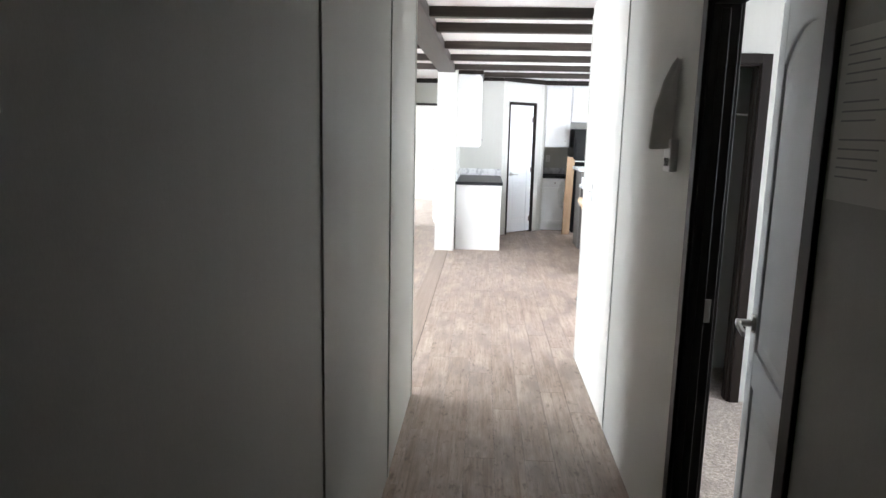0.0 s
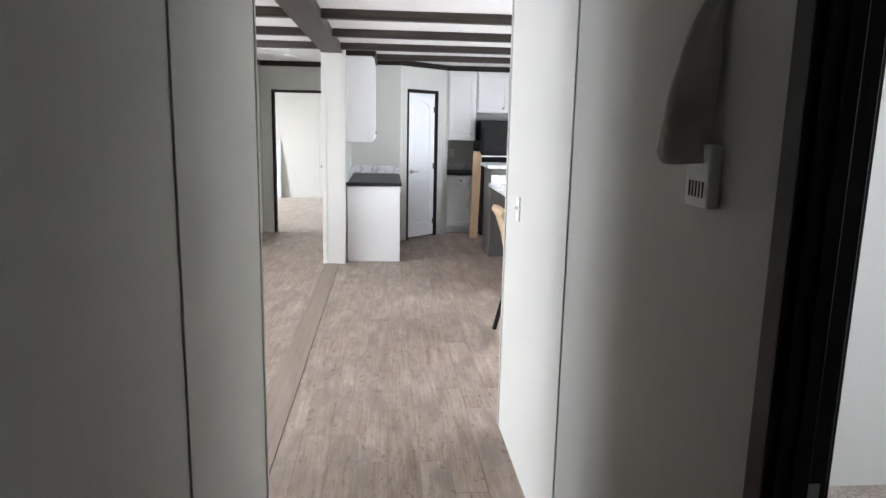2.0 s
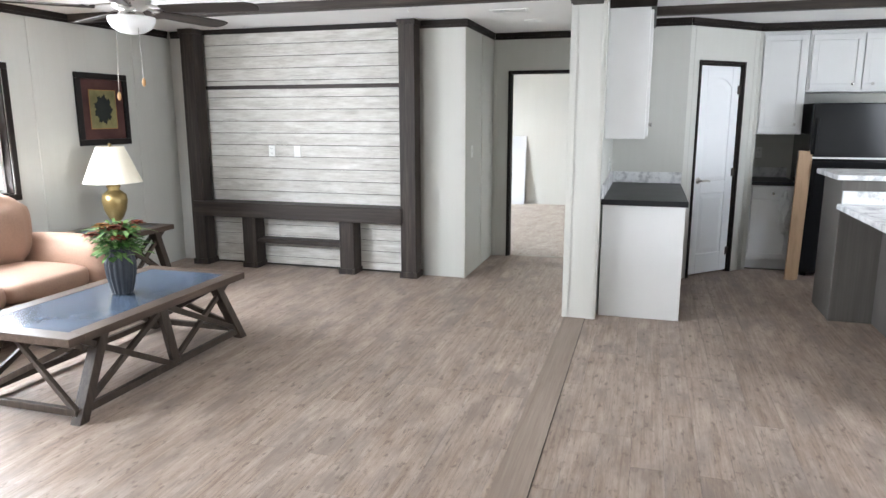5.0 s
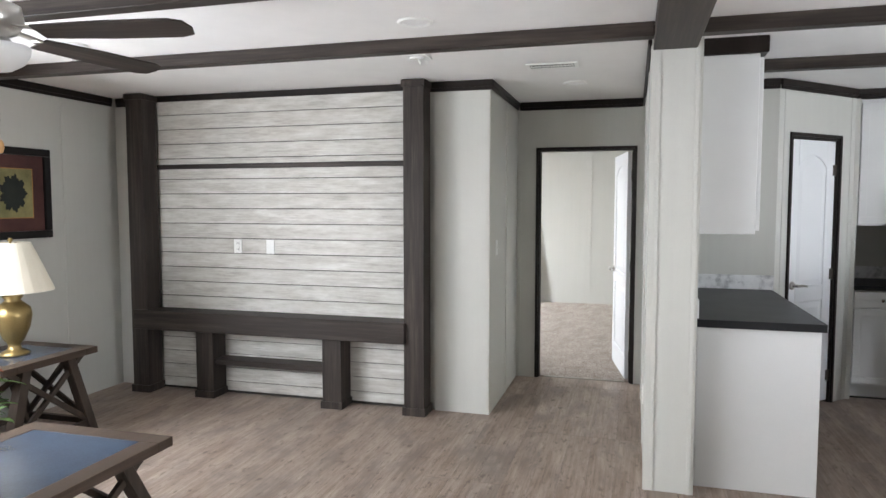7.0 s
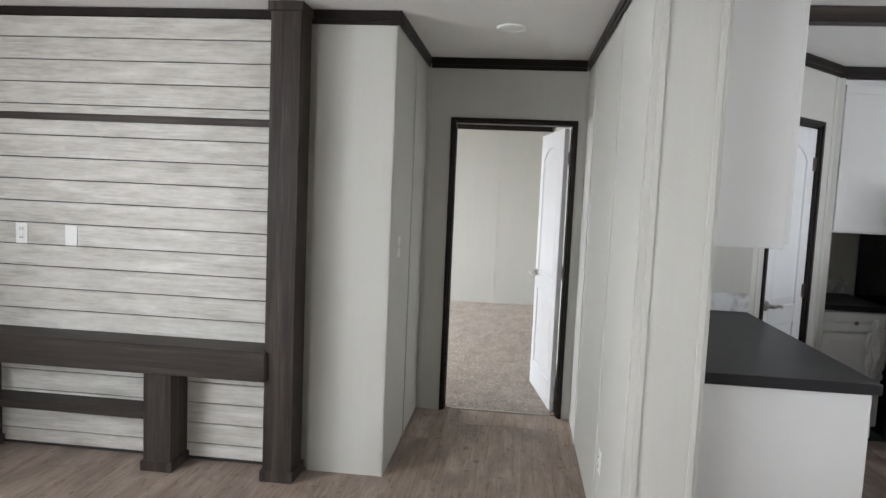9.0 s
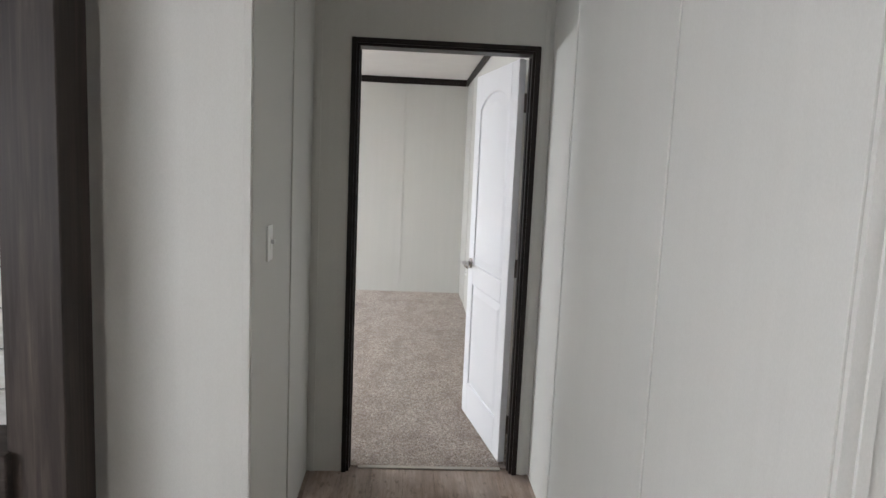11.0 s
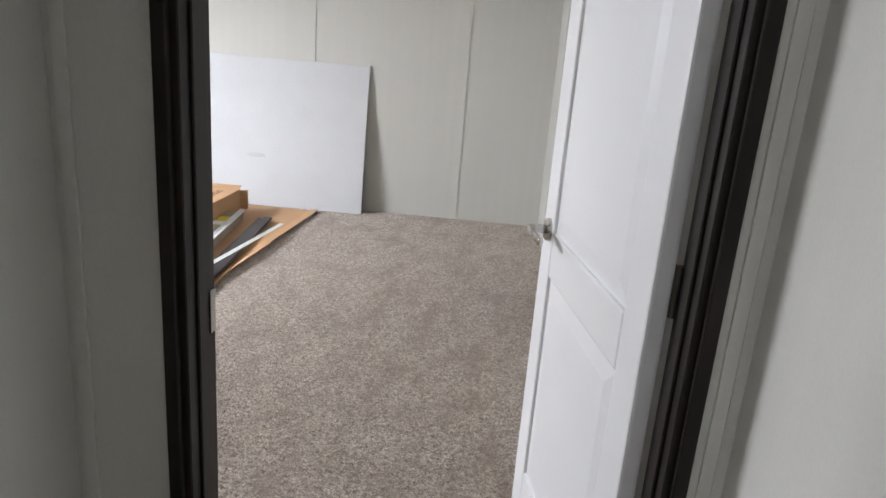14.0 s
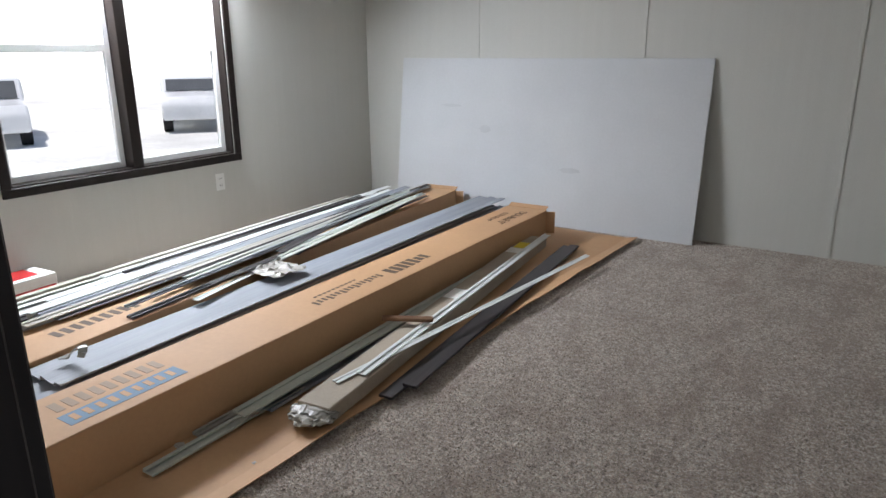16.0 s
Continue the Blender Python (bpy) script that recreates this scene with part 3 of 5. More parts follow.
# Pantry door, closed in its frame.
casing("door_frame_pantry", 0.597, 2.065, 0.09, "near black stained pantry door frame", PW @ pose(0.15, 0, 0), 0.02)
pd = door_leaf((0, 0, 0), 0, 0.555, "white two-panel pantry door, closed", 1, 2.02)
pd.matrix_world = PW @ pose(0.726, 0.052, 0.02, 0, 0, 180)

# ---- windows ----


def window(name, y0, y1, z0, z1, x, side, halves, label):
    """Window units in a side wall: dark inner casing, pale sashes with a meeting rail, glass."""
    ob = thing(name, (x, (y0 + y1) / 2, z0), label, "window")
    ob["kind"] = "structure"
    inv = pose(-x, -(y0 + y1) / 2, -z0)
    c = 0.05
    d0, d1 = sorted((x, x + 0.016 * side))
    r0, r1 = sorted((x - 0.002 * side, x - 0.148 * side))
    items = [(d0, d1, y0 - c, y1 + c, z0 - c, z0), (d0, d1, y0 - c, y1 + c, z1, z1 + c), (d0, d1, y0 - c, y0, z0, z1), (d0, d1, y1, y1 + c, z0, z1)]
    items += [(r0, r1, y0, y0 + 0.012, z0, z1), (r0, r1, y1 - 0.012, y1, z0, z1), (r0, r1, y0 + 0.012, y1 - 0.012, z0, z0 + 0.012), (r0, r1, y0 + 0.012, y1 - 0.012, z1 - 0.012, z1)]
    step = (y1 - y0) / halves
    for k in range(1, halves):
        items.append((min(r0, d0), max(r1, d1), y0 + k * step - 0.035, y0 + k * step + 0.035, z0 + 0.012, z1 - 0.012))
    fr = boxes("frame", ESPRESSO, items, None, 0.003)
    sash, glass = [], []
    s0, s1 = sorted((x - 0.07 * side, x - 0.10 * side))
    for k in range(halves):
        a, b = y0 + k * step + (0.036 if k else 0.013), y0 + (k + 1) * step - (0.036 if k < halves - 1 else 0.013)
        zm = (z0 + z1) / 2 + 0.05
        sash += [(s0, s1, a, a + 0.035, z0 + 0.013, z1 - 0.013), (s0, s1, b - 0.035, b, z0 + 0.013, z1 - 0.013)]
        for p, q in ((z0 + 0.013, z0 + 0.05), (zm - 0.022, zm + 0.022), (z1 - 0.05, z1 - 0.013)):
            sash.append((s0, s1, a + 0.035, b - 0.035, p, q))
        for p, q in ((z0 + 0.05, zm - 0.022), (zm + 0.022, z1 - 0.05)):
            glass.append(((s0 + s1) / 2 - 0.002, (s0 + s1) / 2 + 0.002, a + 0.035, b - 0.035, p, q))
    sa = boxes("sash", ALU, sash, None, 0.002)
    tagged(sa, "pale vinyl sash")
    parts = [fr, sa]
    for g in glass:
        gl = boxes("pane", GLASS, [g])
        gl.visible_shadow = False
        parts.append(gl)
    for p in parts:
        p.parent = ob
        p.matrix_parent_inverse = inv
    return ob


window("window_1", 2.25, 3.96, 0.95, 1.95, LX, 1, 2, "living room window with dark casing and pale sashes")
window("window_2", 0.1, 1.75, 0.95, 1.95, LX, 1, 2, "living room window with dark casing and pale sashes")
window("window_3", 8.82, 10.32, 0.58, 1.92, LX, 1, 2, "double bedroom window with dark casing, glaring daylight")
window("window_4", 1.1, 2.9, 0.5, 2.05, RX, -1, 2, "dining room window with dark casing")
window("window_5", 4.4, 5.6, 1.05, 1.95, RX, -1, 1, "kitchen window with dark casing")
window("window_6", -2.6, -1.4, 0.9, 2.1, RX, -1, 1, "small bedroom window with dark casing")

# ---- living room ----
tv = thing("media_wall", (0, TV, 0), "built-in media wall with whitewashed boards and dark posts", "media wall")
for x in (-4.14, -1.755):
    bm = bmesh.new()
    box(bm, x, x + 0.155, -0.215, -0.045, 0.0, CZ - 0.002)
    box(bm, x - 0.012, x + 0.167, -0.227, -0.033, 0.0, 0.06)
    box(bm, x - 0.012, x + 0.167, -0.227, -0.033, CZ - 0.05, CZ - 0.003)
    tagged(finish(bm, "post", DARK_Z, tv, 0.003), "dark stained post")
for x in (-3.53, -2.415):
    bm = bmesh.new()
    box(bm, x, x + 0.155, -0.215, -0.032, 0.0, 0.534)
    box(bm, x - 0.012, x + 0.167, -0.227, -0.03, 0.0, 0.055)
    tagged(finish(bm, "leg", DARK_Z, tv, 0.003), "dark stained leg")
tagged(boxes("mantel", DARK_X, [(-4.10, -1.742, -0.245, -0.032, 0.536, 0.692)], tv, 0.004), "dark stained box beam shelf")
tagged(boxes("shelf", DARK_X, [(-3.373, -2.417, -0.19, -0.033, 0.27, 0.315)], tv, 0.003), "dark stained low shelf")
tagged(boxes("rail", DARK_X, [(-3.985, -1.757, -0.045, -0.0305, 1.850, 1.888)], tv, 0.002), "dark stained rail")
boxes("backing", SEAM, [(-3.99, -1.75, -0.018, -0.004, 0.0, CZ - 0.07)], tv)
for start, pitch, count in ((0.098, 0.115, 3), (0.797, 0.1212, 8), (1.936, 0.1195, 3)):
    first_board = boxes("board", SHIP, [(-3.98, -1.762, -0.030, -0.018, 0.0028, pitch - 0.0028)], tv, 0.0015)
    first_board.location = (0.0, 0.0, start)
    for k in range(1, count):
        o = new("board", first_board.data)
        o.parent = tv
        o.location = (0.0, 0.0, start + pitch * k)
for lo, hi in ((0.022, 0.0952), (0.4458, 0.5572), (0.5628, 0.6752), (0.6808, 0.7942), (1.7694, 1.8495), (1.8885, 1.9332), (2.2973, 2.405)):
    boxes("board", SHIP, [(-3.98, -1.762, -0.030, -0.018, lo, hi)], tv, 0.0015)


def cover_plate(m, kind, label):
    """A wall plate with two sockets or one toggle, its back on y = 0, facing -y."""
    ob = new("wall_plate")
    ob.matrix_world = m
    tagged(ob, label, "outlet" if kind == "socket" else "switch")
    boxes("plate", PLASTIC, [(-0.036, 0.036, -0.006, 0, -0.058, 0.058)], ob, 0.003, 2)
    if kind == "socket":
        for z in (-0.024, 0.024):
            boxes("socket", PLASTIC, [(-0.016, 0.016, -0.009, -0.005, z - 0.016, z + 0.016)], ob, 0.003, 2)
            boxes("slot", SEAM, [(-0.008, -0.005, -0.0098, -0.008, z - 0.006, z + 0.006), (0.005, 0.008, -0.0098, -0.008, z - 0.006, z + 0.006)], ob)
    elif kind == "toggle":
        bm = bmesh.new()
        box(bm, -0.012, 0.012, -0.0075, -0.005, -0.02, 0.02)
        box(bm, -0.005, 0.005, -0.02, -0.006, -0.003, 0.012)
        finish(bm, "toggle", PLASTIC, ob, 0.001)
    return ob


cover_plate(pose(-3.24, TV - 0.030, 1.22), "socket", "white duplex outlet on the shiplap boards")
cover_plate(pose(-2.945, TV - 0.030, 1.22), "blank", "white blank cover plate on the shiplap boards")
cover_plate(pose(BL, 6.22, 1.23, 0, 0, 90), "toggle", "white toggle switch on the hall wall")
cover_plate(pose(BR, 5.53, 0.37, 0, 0, -90), "socket", "white duplex outlet low on the hall wall")
cover_plate(pose(LX, 10.17, 0.40, 0, 0, 90), "socket", "white duplex outlet under the bedroom window")
cover_plate(pose(-0.07, 10.95, 0.42, 0, 0, -90), "socket", "white duplex outlet on the bedroom wall")
cover_plate(pose(HR, 0.26, 1.24, 0, 0, -90), "toggle", "white toggle switch at the end of the hall wall")
cover_plate(pose(0.19, 5.95, 1.14, 0, 0, 90), "socket", "white duplex outlet above the marble backsplash")
cover_plate(pose(1.68, 7.82, 1.18), "socket", "white duplex outlet in the dark kitchen niche")

# Framed art
art = thing("framed_picture", (LX + 0.003, 4.985, 1.31), "dark framed print with a round leafy ornament", "picture")
W, H, F = 0.315, 0.66, 0.055
tagged(boxes("frame", EBONY, [(0, 0.03, -W, W, 0, F), (0, 0.03, -W, W, H - F, H), (0, 0.03, -W, -W + F, F, H - F), (0, 0.03, W - F, W, F, H - F)], art, 0.006, 2), "glossy black frame")
boxes("mat", ARTMAT, [(0, 0.010, -W + F, W - F, F, H - F)], art)
boxes("fillet", GOLD, [(0.0095, 0.0125, -0.165, 0.165, 0.15, 0.155), (0.0095, 0.0125, -0.165, 0.165, 0.505, 0.51), (0.0095, 0.0125, -0.165, -0.16, 0.155, 0.505), (0.0095, 0.0125, 0.16, 0.165, 0.155, 0.505)], art)
boxes("print", ARTFIELD, [(0.0095, 0.0115, -0.16, 0.16, 0.155, 0.505)], art)
bm = bmesh.new()
pts = []
for i in range(72):
    a = 2 * math.pi * i / 72
    r = 0.108 + 0.012 * math.cos(9 * a) + 0.008 * math.cos(23 * a)
    pts.append((r * math.cos(a) * 0.95, 0.33 + r * math.sin(a) * 1.15))
vs = prism(bm, pts, 0, 0.002)
bmesh.ops.transform(bm, matrix=pose(0.0105, 0, 0, 0, 0, 90) @ Matrix.Scale(-1, 4, (0, 1, 0)), verts=vs)
finish(bm, "ornament", ARTINK, art)


def truss_table(name, at, lx, ly, h, label, category, inlay, split):
    """A table with a framed top, splayed legs, crossed braces and a low stretcher. lx, ly: half sizes of the top."""
    ob = thing(name, at, label, category)
    t, rim = 0.045, 0.10
    tagged(boxes("top", TABLE_WOOD, [(-lx, lx, -ly, -ly + rim, h - t, h), (-lx, lx, ly - rim, ly, h - t, h),
                                     (-lx, -lx + rim, -ly + rim + 0.001, ly - rim - 0.001, h - t, h), (lx - rim, lx, -ly + rim + 0.001, ly - rim - 0.001, h - t, h),
                                     (-lx + rim, lx - rim, -ly + rim, ly - rim, h - t, h - 0.008)], ob, 0.003, 2), "brown plank rim")
    tagged(boxes("inlay", inlay, [(-lx + rim + 0.001, lx - rim - 0.001, -ly + rim + 0.002, ly - rim - 0.002, h - 0.008, h - 0.002)], ob), "blue grey slate inlay")
    inx, iny = lx - 0.06, ly - (0.27 if split else 0.20)
    fx, fy = lx - 0.035, ly - 0.045
    for sx in (-1, 1):
        for sy in (-1, 1):
            bm = bmesh.new()
            vs = box(bm, -0.033, 0.033, -0.033, 0.033, 0, h - t)
            for v in vs:
                top = v.co.z > 0.1
                v.co.x += sx * (inx if top else fx)
                v.co.y += sy * (iny if top else fy)
            finish(bm, "leg", TABLE_LEG, ob, 0.003)
    b = 0.06
    for sx in (-1, 1):
        bm = bmesh.new()
        bar(bm, (sx * fx, -fy, b), (sx * fx, fy, b), 0.032, 0.04)
        spans = [(-fy, 0.0), (0.0, fy)] if split else [(-fy, fy)]
        for p, q in spans:
            bar(bm, (sx * (fx - 0.004), p * 0.98, b), (sx * (inx - 0.004), q * 0.90, h - t), 0.026, 0.034)
            bar(bm, (sx * (fx + 0.006), q * 0.98, b), (sx * (inx + 0.006), p * 0.90, h - t), 0.026, 0.034)
        if split:
            bar(bm, (sx * fx, 0.03, b), (sx * inx, -0.03, h - t), 0.05, 0.05)
        finish(bm, "brace", TABLE_LEG, ob, 0.002)
    for sy in (-1, 1):
        bm = bmesh.new()
        bar(bm, (-fx, sy * fy, b), (fx, sy * fy, b), 0.032, 0.04)
        bar(bm, (-fx, sy * (fy - 0.004), b), (inx, sy * (iny - 0.004), h - t), 0.026, 0.034)
        bar(bm, (fx, sy * (fy + 0.006), b), (-inx, sy * (iny + 0.006), h - t), 0.026, 0.034)
        finish(bm, "brace", TABLE_LEG, ob, 0.002)
    return ob


truss_table("coffee_table", (-2.62, 3.02, 0), 0.405, 0.785, 0.475, "rustic brown coffee table with slate top and crossed braces", "coffee table", SLATE, True)
truss_table("end_table", (-4.03, 4.60, 0), 0.315, 0.37, 0.58, "rustic brown end table with crossed braces beside the sofa", "end table", SLATE, False)

# Vase with a bouquet on the coffee table
vase = thing("flower_vase", (-2.63, 3.08, 0.475), "ribbed slate grey vase with rust flowers and green ferns", "vase")
bm = bmesh.new()
lathe(bm, [(0.056, 0.0), (0.062, 0.01), (0.084, 0.11), (0.090, 0.19), (0.080, 0.25), (0.064, 0.29), (0.058, 0.29), (0.054, 0.26)], 96, 0.045, 16)
tagged(finish(bm, "vase_body", VASE, vase, smooth=False), "ribbed slate grey ceramic")
rnd = random.Random(5)


def leaf(bm, base, way, length, width):
    """One bent pointed leaf of eight faces."""
    way = Vector(way).normalized()
    side = way.cross(Vector((0, 0, 1)))
    side = (side if side.length > 0.1 else Vector((1, 0, 0))).normalized()
    rows = []
    for k, (u, w) in enumerate(((0, 0.12), (0.3, 0.8), (0.6, 1.0), (0.85, 0.6), (1.0, 0.05))):
        c = Vector(base) + way * length * u + Vector((0, 0, -0.35 * length * u * u))
        rows.append([bm.verts.new(c - side * width * w / 2), bm.verts.new(c + Vector((0, 0, -0.1 * width))), bm.verts.new(c + side * width * w / 2)])
    for a, b in zip(rows, rows[1:]):
        bm.faces.new((a[0], a[1], b[1], b[0]))
        bm.faces.new((a[1], a[2], b[2], b[1]))


def bunch(name, mat, n, lo, hi, length, width, spread):
    bm = bmesh.new()
    for _ in range(n):
        a, u = rnd.uniform(0, 2 * math.pi), rnd.uniform(0.2, 1.0)
        r = spread * u
        base = (r * 0.75 * math.cos(a), r * 0.75 * math.sin(a), rnd.uniform(lo, hi) - 0.05 * u)
        way = (math.cos(a + rnd.uniform(-0.7, 0.7)), math.sin(a + rnd.uniform(-0.7, 0.7)), rnd.uniform(-0.2, 0.9))
        leaf(bm, base, way, length * rnd.uniform(0.6, 1.25), width * rnd.uniform(0.7, 1.2))
    return finish(bm, name, mat, vase, smooth=True)


tagged(bunch("leaves", LEAF, 100, 0.29, 0.46, 0.09, 0.045, 0.13), "deep green leaves")
tagged(bunch("fern", FERN, 170, 0.28, 0.47, 0.09, 0.026, 0.18), "pale green fern fronds")
bm = bmesh.new()
for k in range(14):
    a = 2 * math.pi * k / 14
    rod(bm, (0.01 * math.cos(a), 0.01 * math.sin(a), 0.2), (0.085 * math.cos(a), 0.085 * math.sin(a), 0.37), 0.003, None, 6)
finish(bm, "stems", LEAF, vase)
for k in range(13):
    a, r = 2.4 * k + 0.3, 0.04 + 0.009 * k
    c = Vector((r * math.cos(a), r * math.sin(a), 0.47 - 0.55 * r + rnd.uniform(-0.07, 0.05)))
    bm = bmesh.new()
    for ring, n in ((0.35, 5), (0.7, 7), (1.0, 9)):
        for i in range(n):
            b = 2 * math.pi * i / n + ring * 2
            leaf(bm, c, (math.cos(b), math.sin(b), 1.5 - 1.2 * ring), 0.05 * (0.6 + 0.6 * ring), 0.034)
    finish(bm, "flower", (RUST, PLUM, RUST, GOLD)[k % 4], vase, smooth=True)

# Lamp on the end table
lamp = thing("table_lamp", (-4.03, 4.60, 0.58), "brass urn table lamp with a cream shade, unlit", "table lamp")
bm = bmesh.new()
lathe(bm, [(0.085, 0.0), (0.088, 0.012), (0.07, 0.025), (0.04, 0.04), (0.035, 0.07), (0.06, 0.10), (0.095, 0.18), (0.108, 0.26), (0.10, 0.31), (0.06, 0.345), (0.045, 0.36), (0.062, 0.385), (0.055, 0.40), (0.015, 0.41), (0.012, 0.70), (0.01, 0.71)], 40)
tagged(finish(bm, "lamp_base", BRASS, lamp, smooth=True), "aged brass urn")
bm = bmesh.new()
seg, rings = 28, []
for r, z in ((0.245, 0.42), (0.205, 0.52), (0.165, 0.62), (0.115, 0.735), (0.112, 0.735), (0.162, 0.62), (0.202, 0.52), (0.242, 0.42)):
    rings.append([bm.verts.new((r * math.cos(2 * math.pi * i / seg), r * math.sin(2 * math.pi * i / seg), z)) for i in range(seg)])
for a, b in zip(rings, rings[1:] + rings[:1]):
    for i in range(seg):
        bm.faces.new((a[i], a[(i + 1) % seg], b[(i + 1) % seg], b[i]))
tagged(finish(bm, "shade", LINEN, lamp), "pleated cream shade")
bm = bmesh.new()
rod(bm, (0, 0, 0.70), (0, 0, 0.745), 0.008)
rod(bm, (0, 0, 0.745), (0, 0, 0.765), 0.018, 0.01)
for k in range(3):
    a = 2 * math.pi * k / 3
    bar(bm, (0, 0, 0.725), (0.112 * math.cos(a), 0.112 * math.sin(a), 0.73), 0.004, 0.004)
finish(bm, "finial", BRASS, lamp)


def cushion(name, mat, parent, x0, x1, y0, y1, z0, z1, r, puff=0.0):
    """A stuffed block with soft edges and swollen faces."""
    bm = bmesh.new()
    box(bm, x0, x1, y0, y1, z0, z1)
    bmesh.ops.subdivide_edges(bm, edges=bm.edges, cuts=5, use_grid_fill=True)
    c, s = Vector(((x0 + x1) / 2, (y0 + y1) / 2, (z0 + z1) / 2)), Vector(((x1 - x0) / 2, (y1 - y0) / 2, (z1 - z0) / 2))
    for v in bm.verts:
        d = v.co - c
        u = Vector((d.x / s.x, d.y / s.y, d.z / s.z))
        k = sorted((abs(u.x), abs(u.y), abs(u.z)))
        pull = r * (k[1] ** 6) * 0.6 + r * (k[0] ** 6) * 0.5
        v.co -= d.normalized() * pull
        v.co += Vector((u.x, u.y, u.z)) * puff * (1 - k[1] ** 2) * (1 - k[0] ** 2)
        v.co += noise.noise_vector(v.co * 5) * 0.006
    ob = finish(bm, name, mat, parent, smooth=True)
    sub = ob.modifiers.new("soft", "SUBSURF")
    sub.levels = sub.render_levels = 1
    return ob


sofa = thing("sofa", (-3.93, 3.05, 0), "tan leather sofa with rolled arms under the window", "sofa")
cushion("base", LEATHER, sofa, -0.46, 0.40, -0.95, 0.95, 0.10, 0.30, 0.05)
for y in (-0.35, 0.36):
    cushion("seat", LEATHER, sofa, -0.28, 0.43, y - 0.35, y + 0.35, 0.30, 0.47, 0.06, 0.03)
    cushion("backrest", LEATHER, sofa, -0.44, -0.12, y - 0.35, y + 0.35, 0.44, 0.97, 0.10, 0.05)
cushion("backrest", LEATHER, sofa, -0.485, -0.36, -0.93, 0.93, 0.25, 0.92, 0.06)
for y in (-0.83, 0.83):
    cushion("armrest", LEATHER, sofa, -0.47, 0.42, y - 0.125, y + 0.125, 0.10, 0.64, 0.08, 0.03)
for x in (-0.4, 0.34):
    for y in (-0.88, 0.88):
        bm = bmesh.new()
        rod(bm, (x, y, 0), (x, y, 0.12), 0.022, 0.032)
        finish(bm, "foot", EBONY, sofa)

# Ceiling fan
fan = thing("ceiling_fan", (-2.42, 3.12, CZ), "bronze ceiling fan with dark blades and a frosted bowl light", "ceiling fan")
bm = bmesh.new()
lathe(bm, [(0.075, 0.0), (0.07, -0.04), (0.02, -0.055), (0.016, -0.13), (0.05, -0.14), (0.105, -0.165), (0.115, -0.22), (0.09, -0.262), (0.06, -0.275), (0.075, -0.295), (0.085, -0.31), (0.03, -0.312)][::-1], 36)
tagged(finish(bm, "motor", NICKEL, fan, smooth=True), "brushed nickel motor housing")
bm = bmesh.new()
lathe(bm, [(0.02, -0.405), (0.07, -0.395), (0.11, -0.37), (0.13, -0.335), (0.132, -0.31), (0.08, -0.309)], 36)
tagged(finish(bm, "bowl", FROST, fan, smooth=True), "frosted glass bowl")
for k in range(5):
    a = 10 + 72 * k
    bm = bmesh.new()
    outline = [(0.19, -0.05), (0.45, -0.066), (0.71, -0.068), (0.76, -0.05), (0.775, 0.0), (0.76, 0.05), (0.71, 0.068), (0.45, 0.066), (0.19, 0.05)]
    vs = prism(bm, outline, -0.004, 0.004)
    bmesh.ops.transform(bm, matrix=pose(0, 0, -0.265, 78, 0, 0), verts=vs)
    finish(bm, "blade", DARK_X, fan, 0.002, 1, False).matrix_local = pose(0, 0, 0, 0, 0, a)
    bm = bmesh.new()
    bar(bm, (0.09, 0, -0.24), (0.22, 0, -0.258), 0.035, 0.008)
    box(bm, 0.18, 0.27, -0.03, 0.03, -0.262, -0.256)
    finish(bm, "bracket", NICKEL, fan, 0.002).matrix_local = pose(0, 0, 0, 0, 0, a)
for x, y, z in ((0.10, -0.06, -0.66), (-0.03, -0.12, -0.74)):
    bm = bmesh.new()
    rod(bm, (x * 0.8, y * 0.8, -0.30), (x, y, z), 0.0018, None, 6)
    finish(bm, "pull_chain", NICKEL, fan)
    bm = bmesh.new()
    lathe(bm, [(0.004, 0.0), (0.010, -0.012), (0.011, -0.03), (0.006, -0.045), (0.002, -0.048)][::-1], 14)
    tagged(finish(bm, "pull_knob", PINE, fan, smooth=True), "wooden pull knob").location = (x, y, z)


def downlight(x, y):
    ob = thing("recessed_light", (x, y, CZ), "white trimmed recessed ceiling light, off", "ceiling light", "recessed lights")
    bm = bmesh.new()
    lathe(bm, [(0.088, 0.0), (0.088, -0.004), (0.078, -0.010), (0.066, -0.008), (0.062, 0.0)][::-1], 32)
    finish(bm, "ring", PLASTIC, ob, smooth=True)
    bm = bmesh.new()
    rod(bm, (0, 0, -0.0045), (0, 0, -0.0015), 0.066, None, 32)
    finish(bm, "lens", FROST, ob)
    return ob


first = downlight(-1.19, 4.36)
for x, y in ((-0.575, 6.28), (1.31, 5.50), (-3.2, 4.3), (2.4, 6.4), (-1.19, 1.9)):
    copy_thing(first, pose(x, y, CZ))


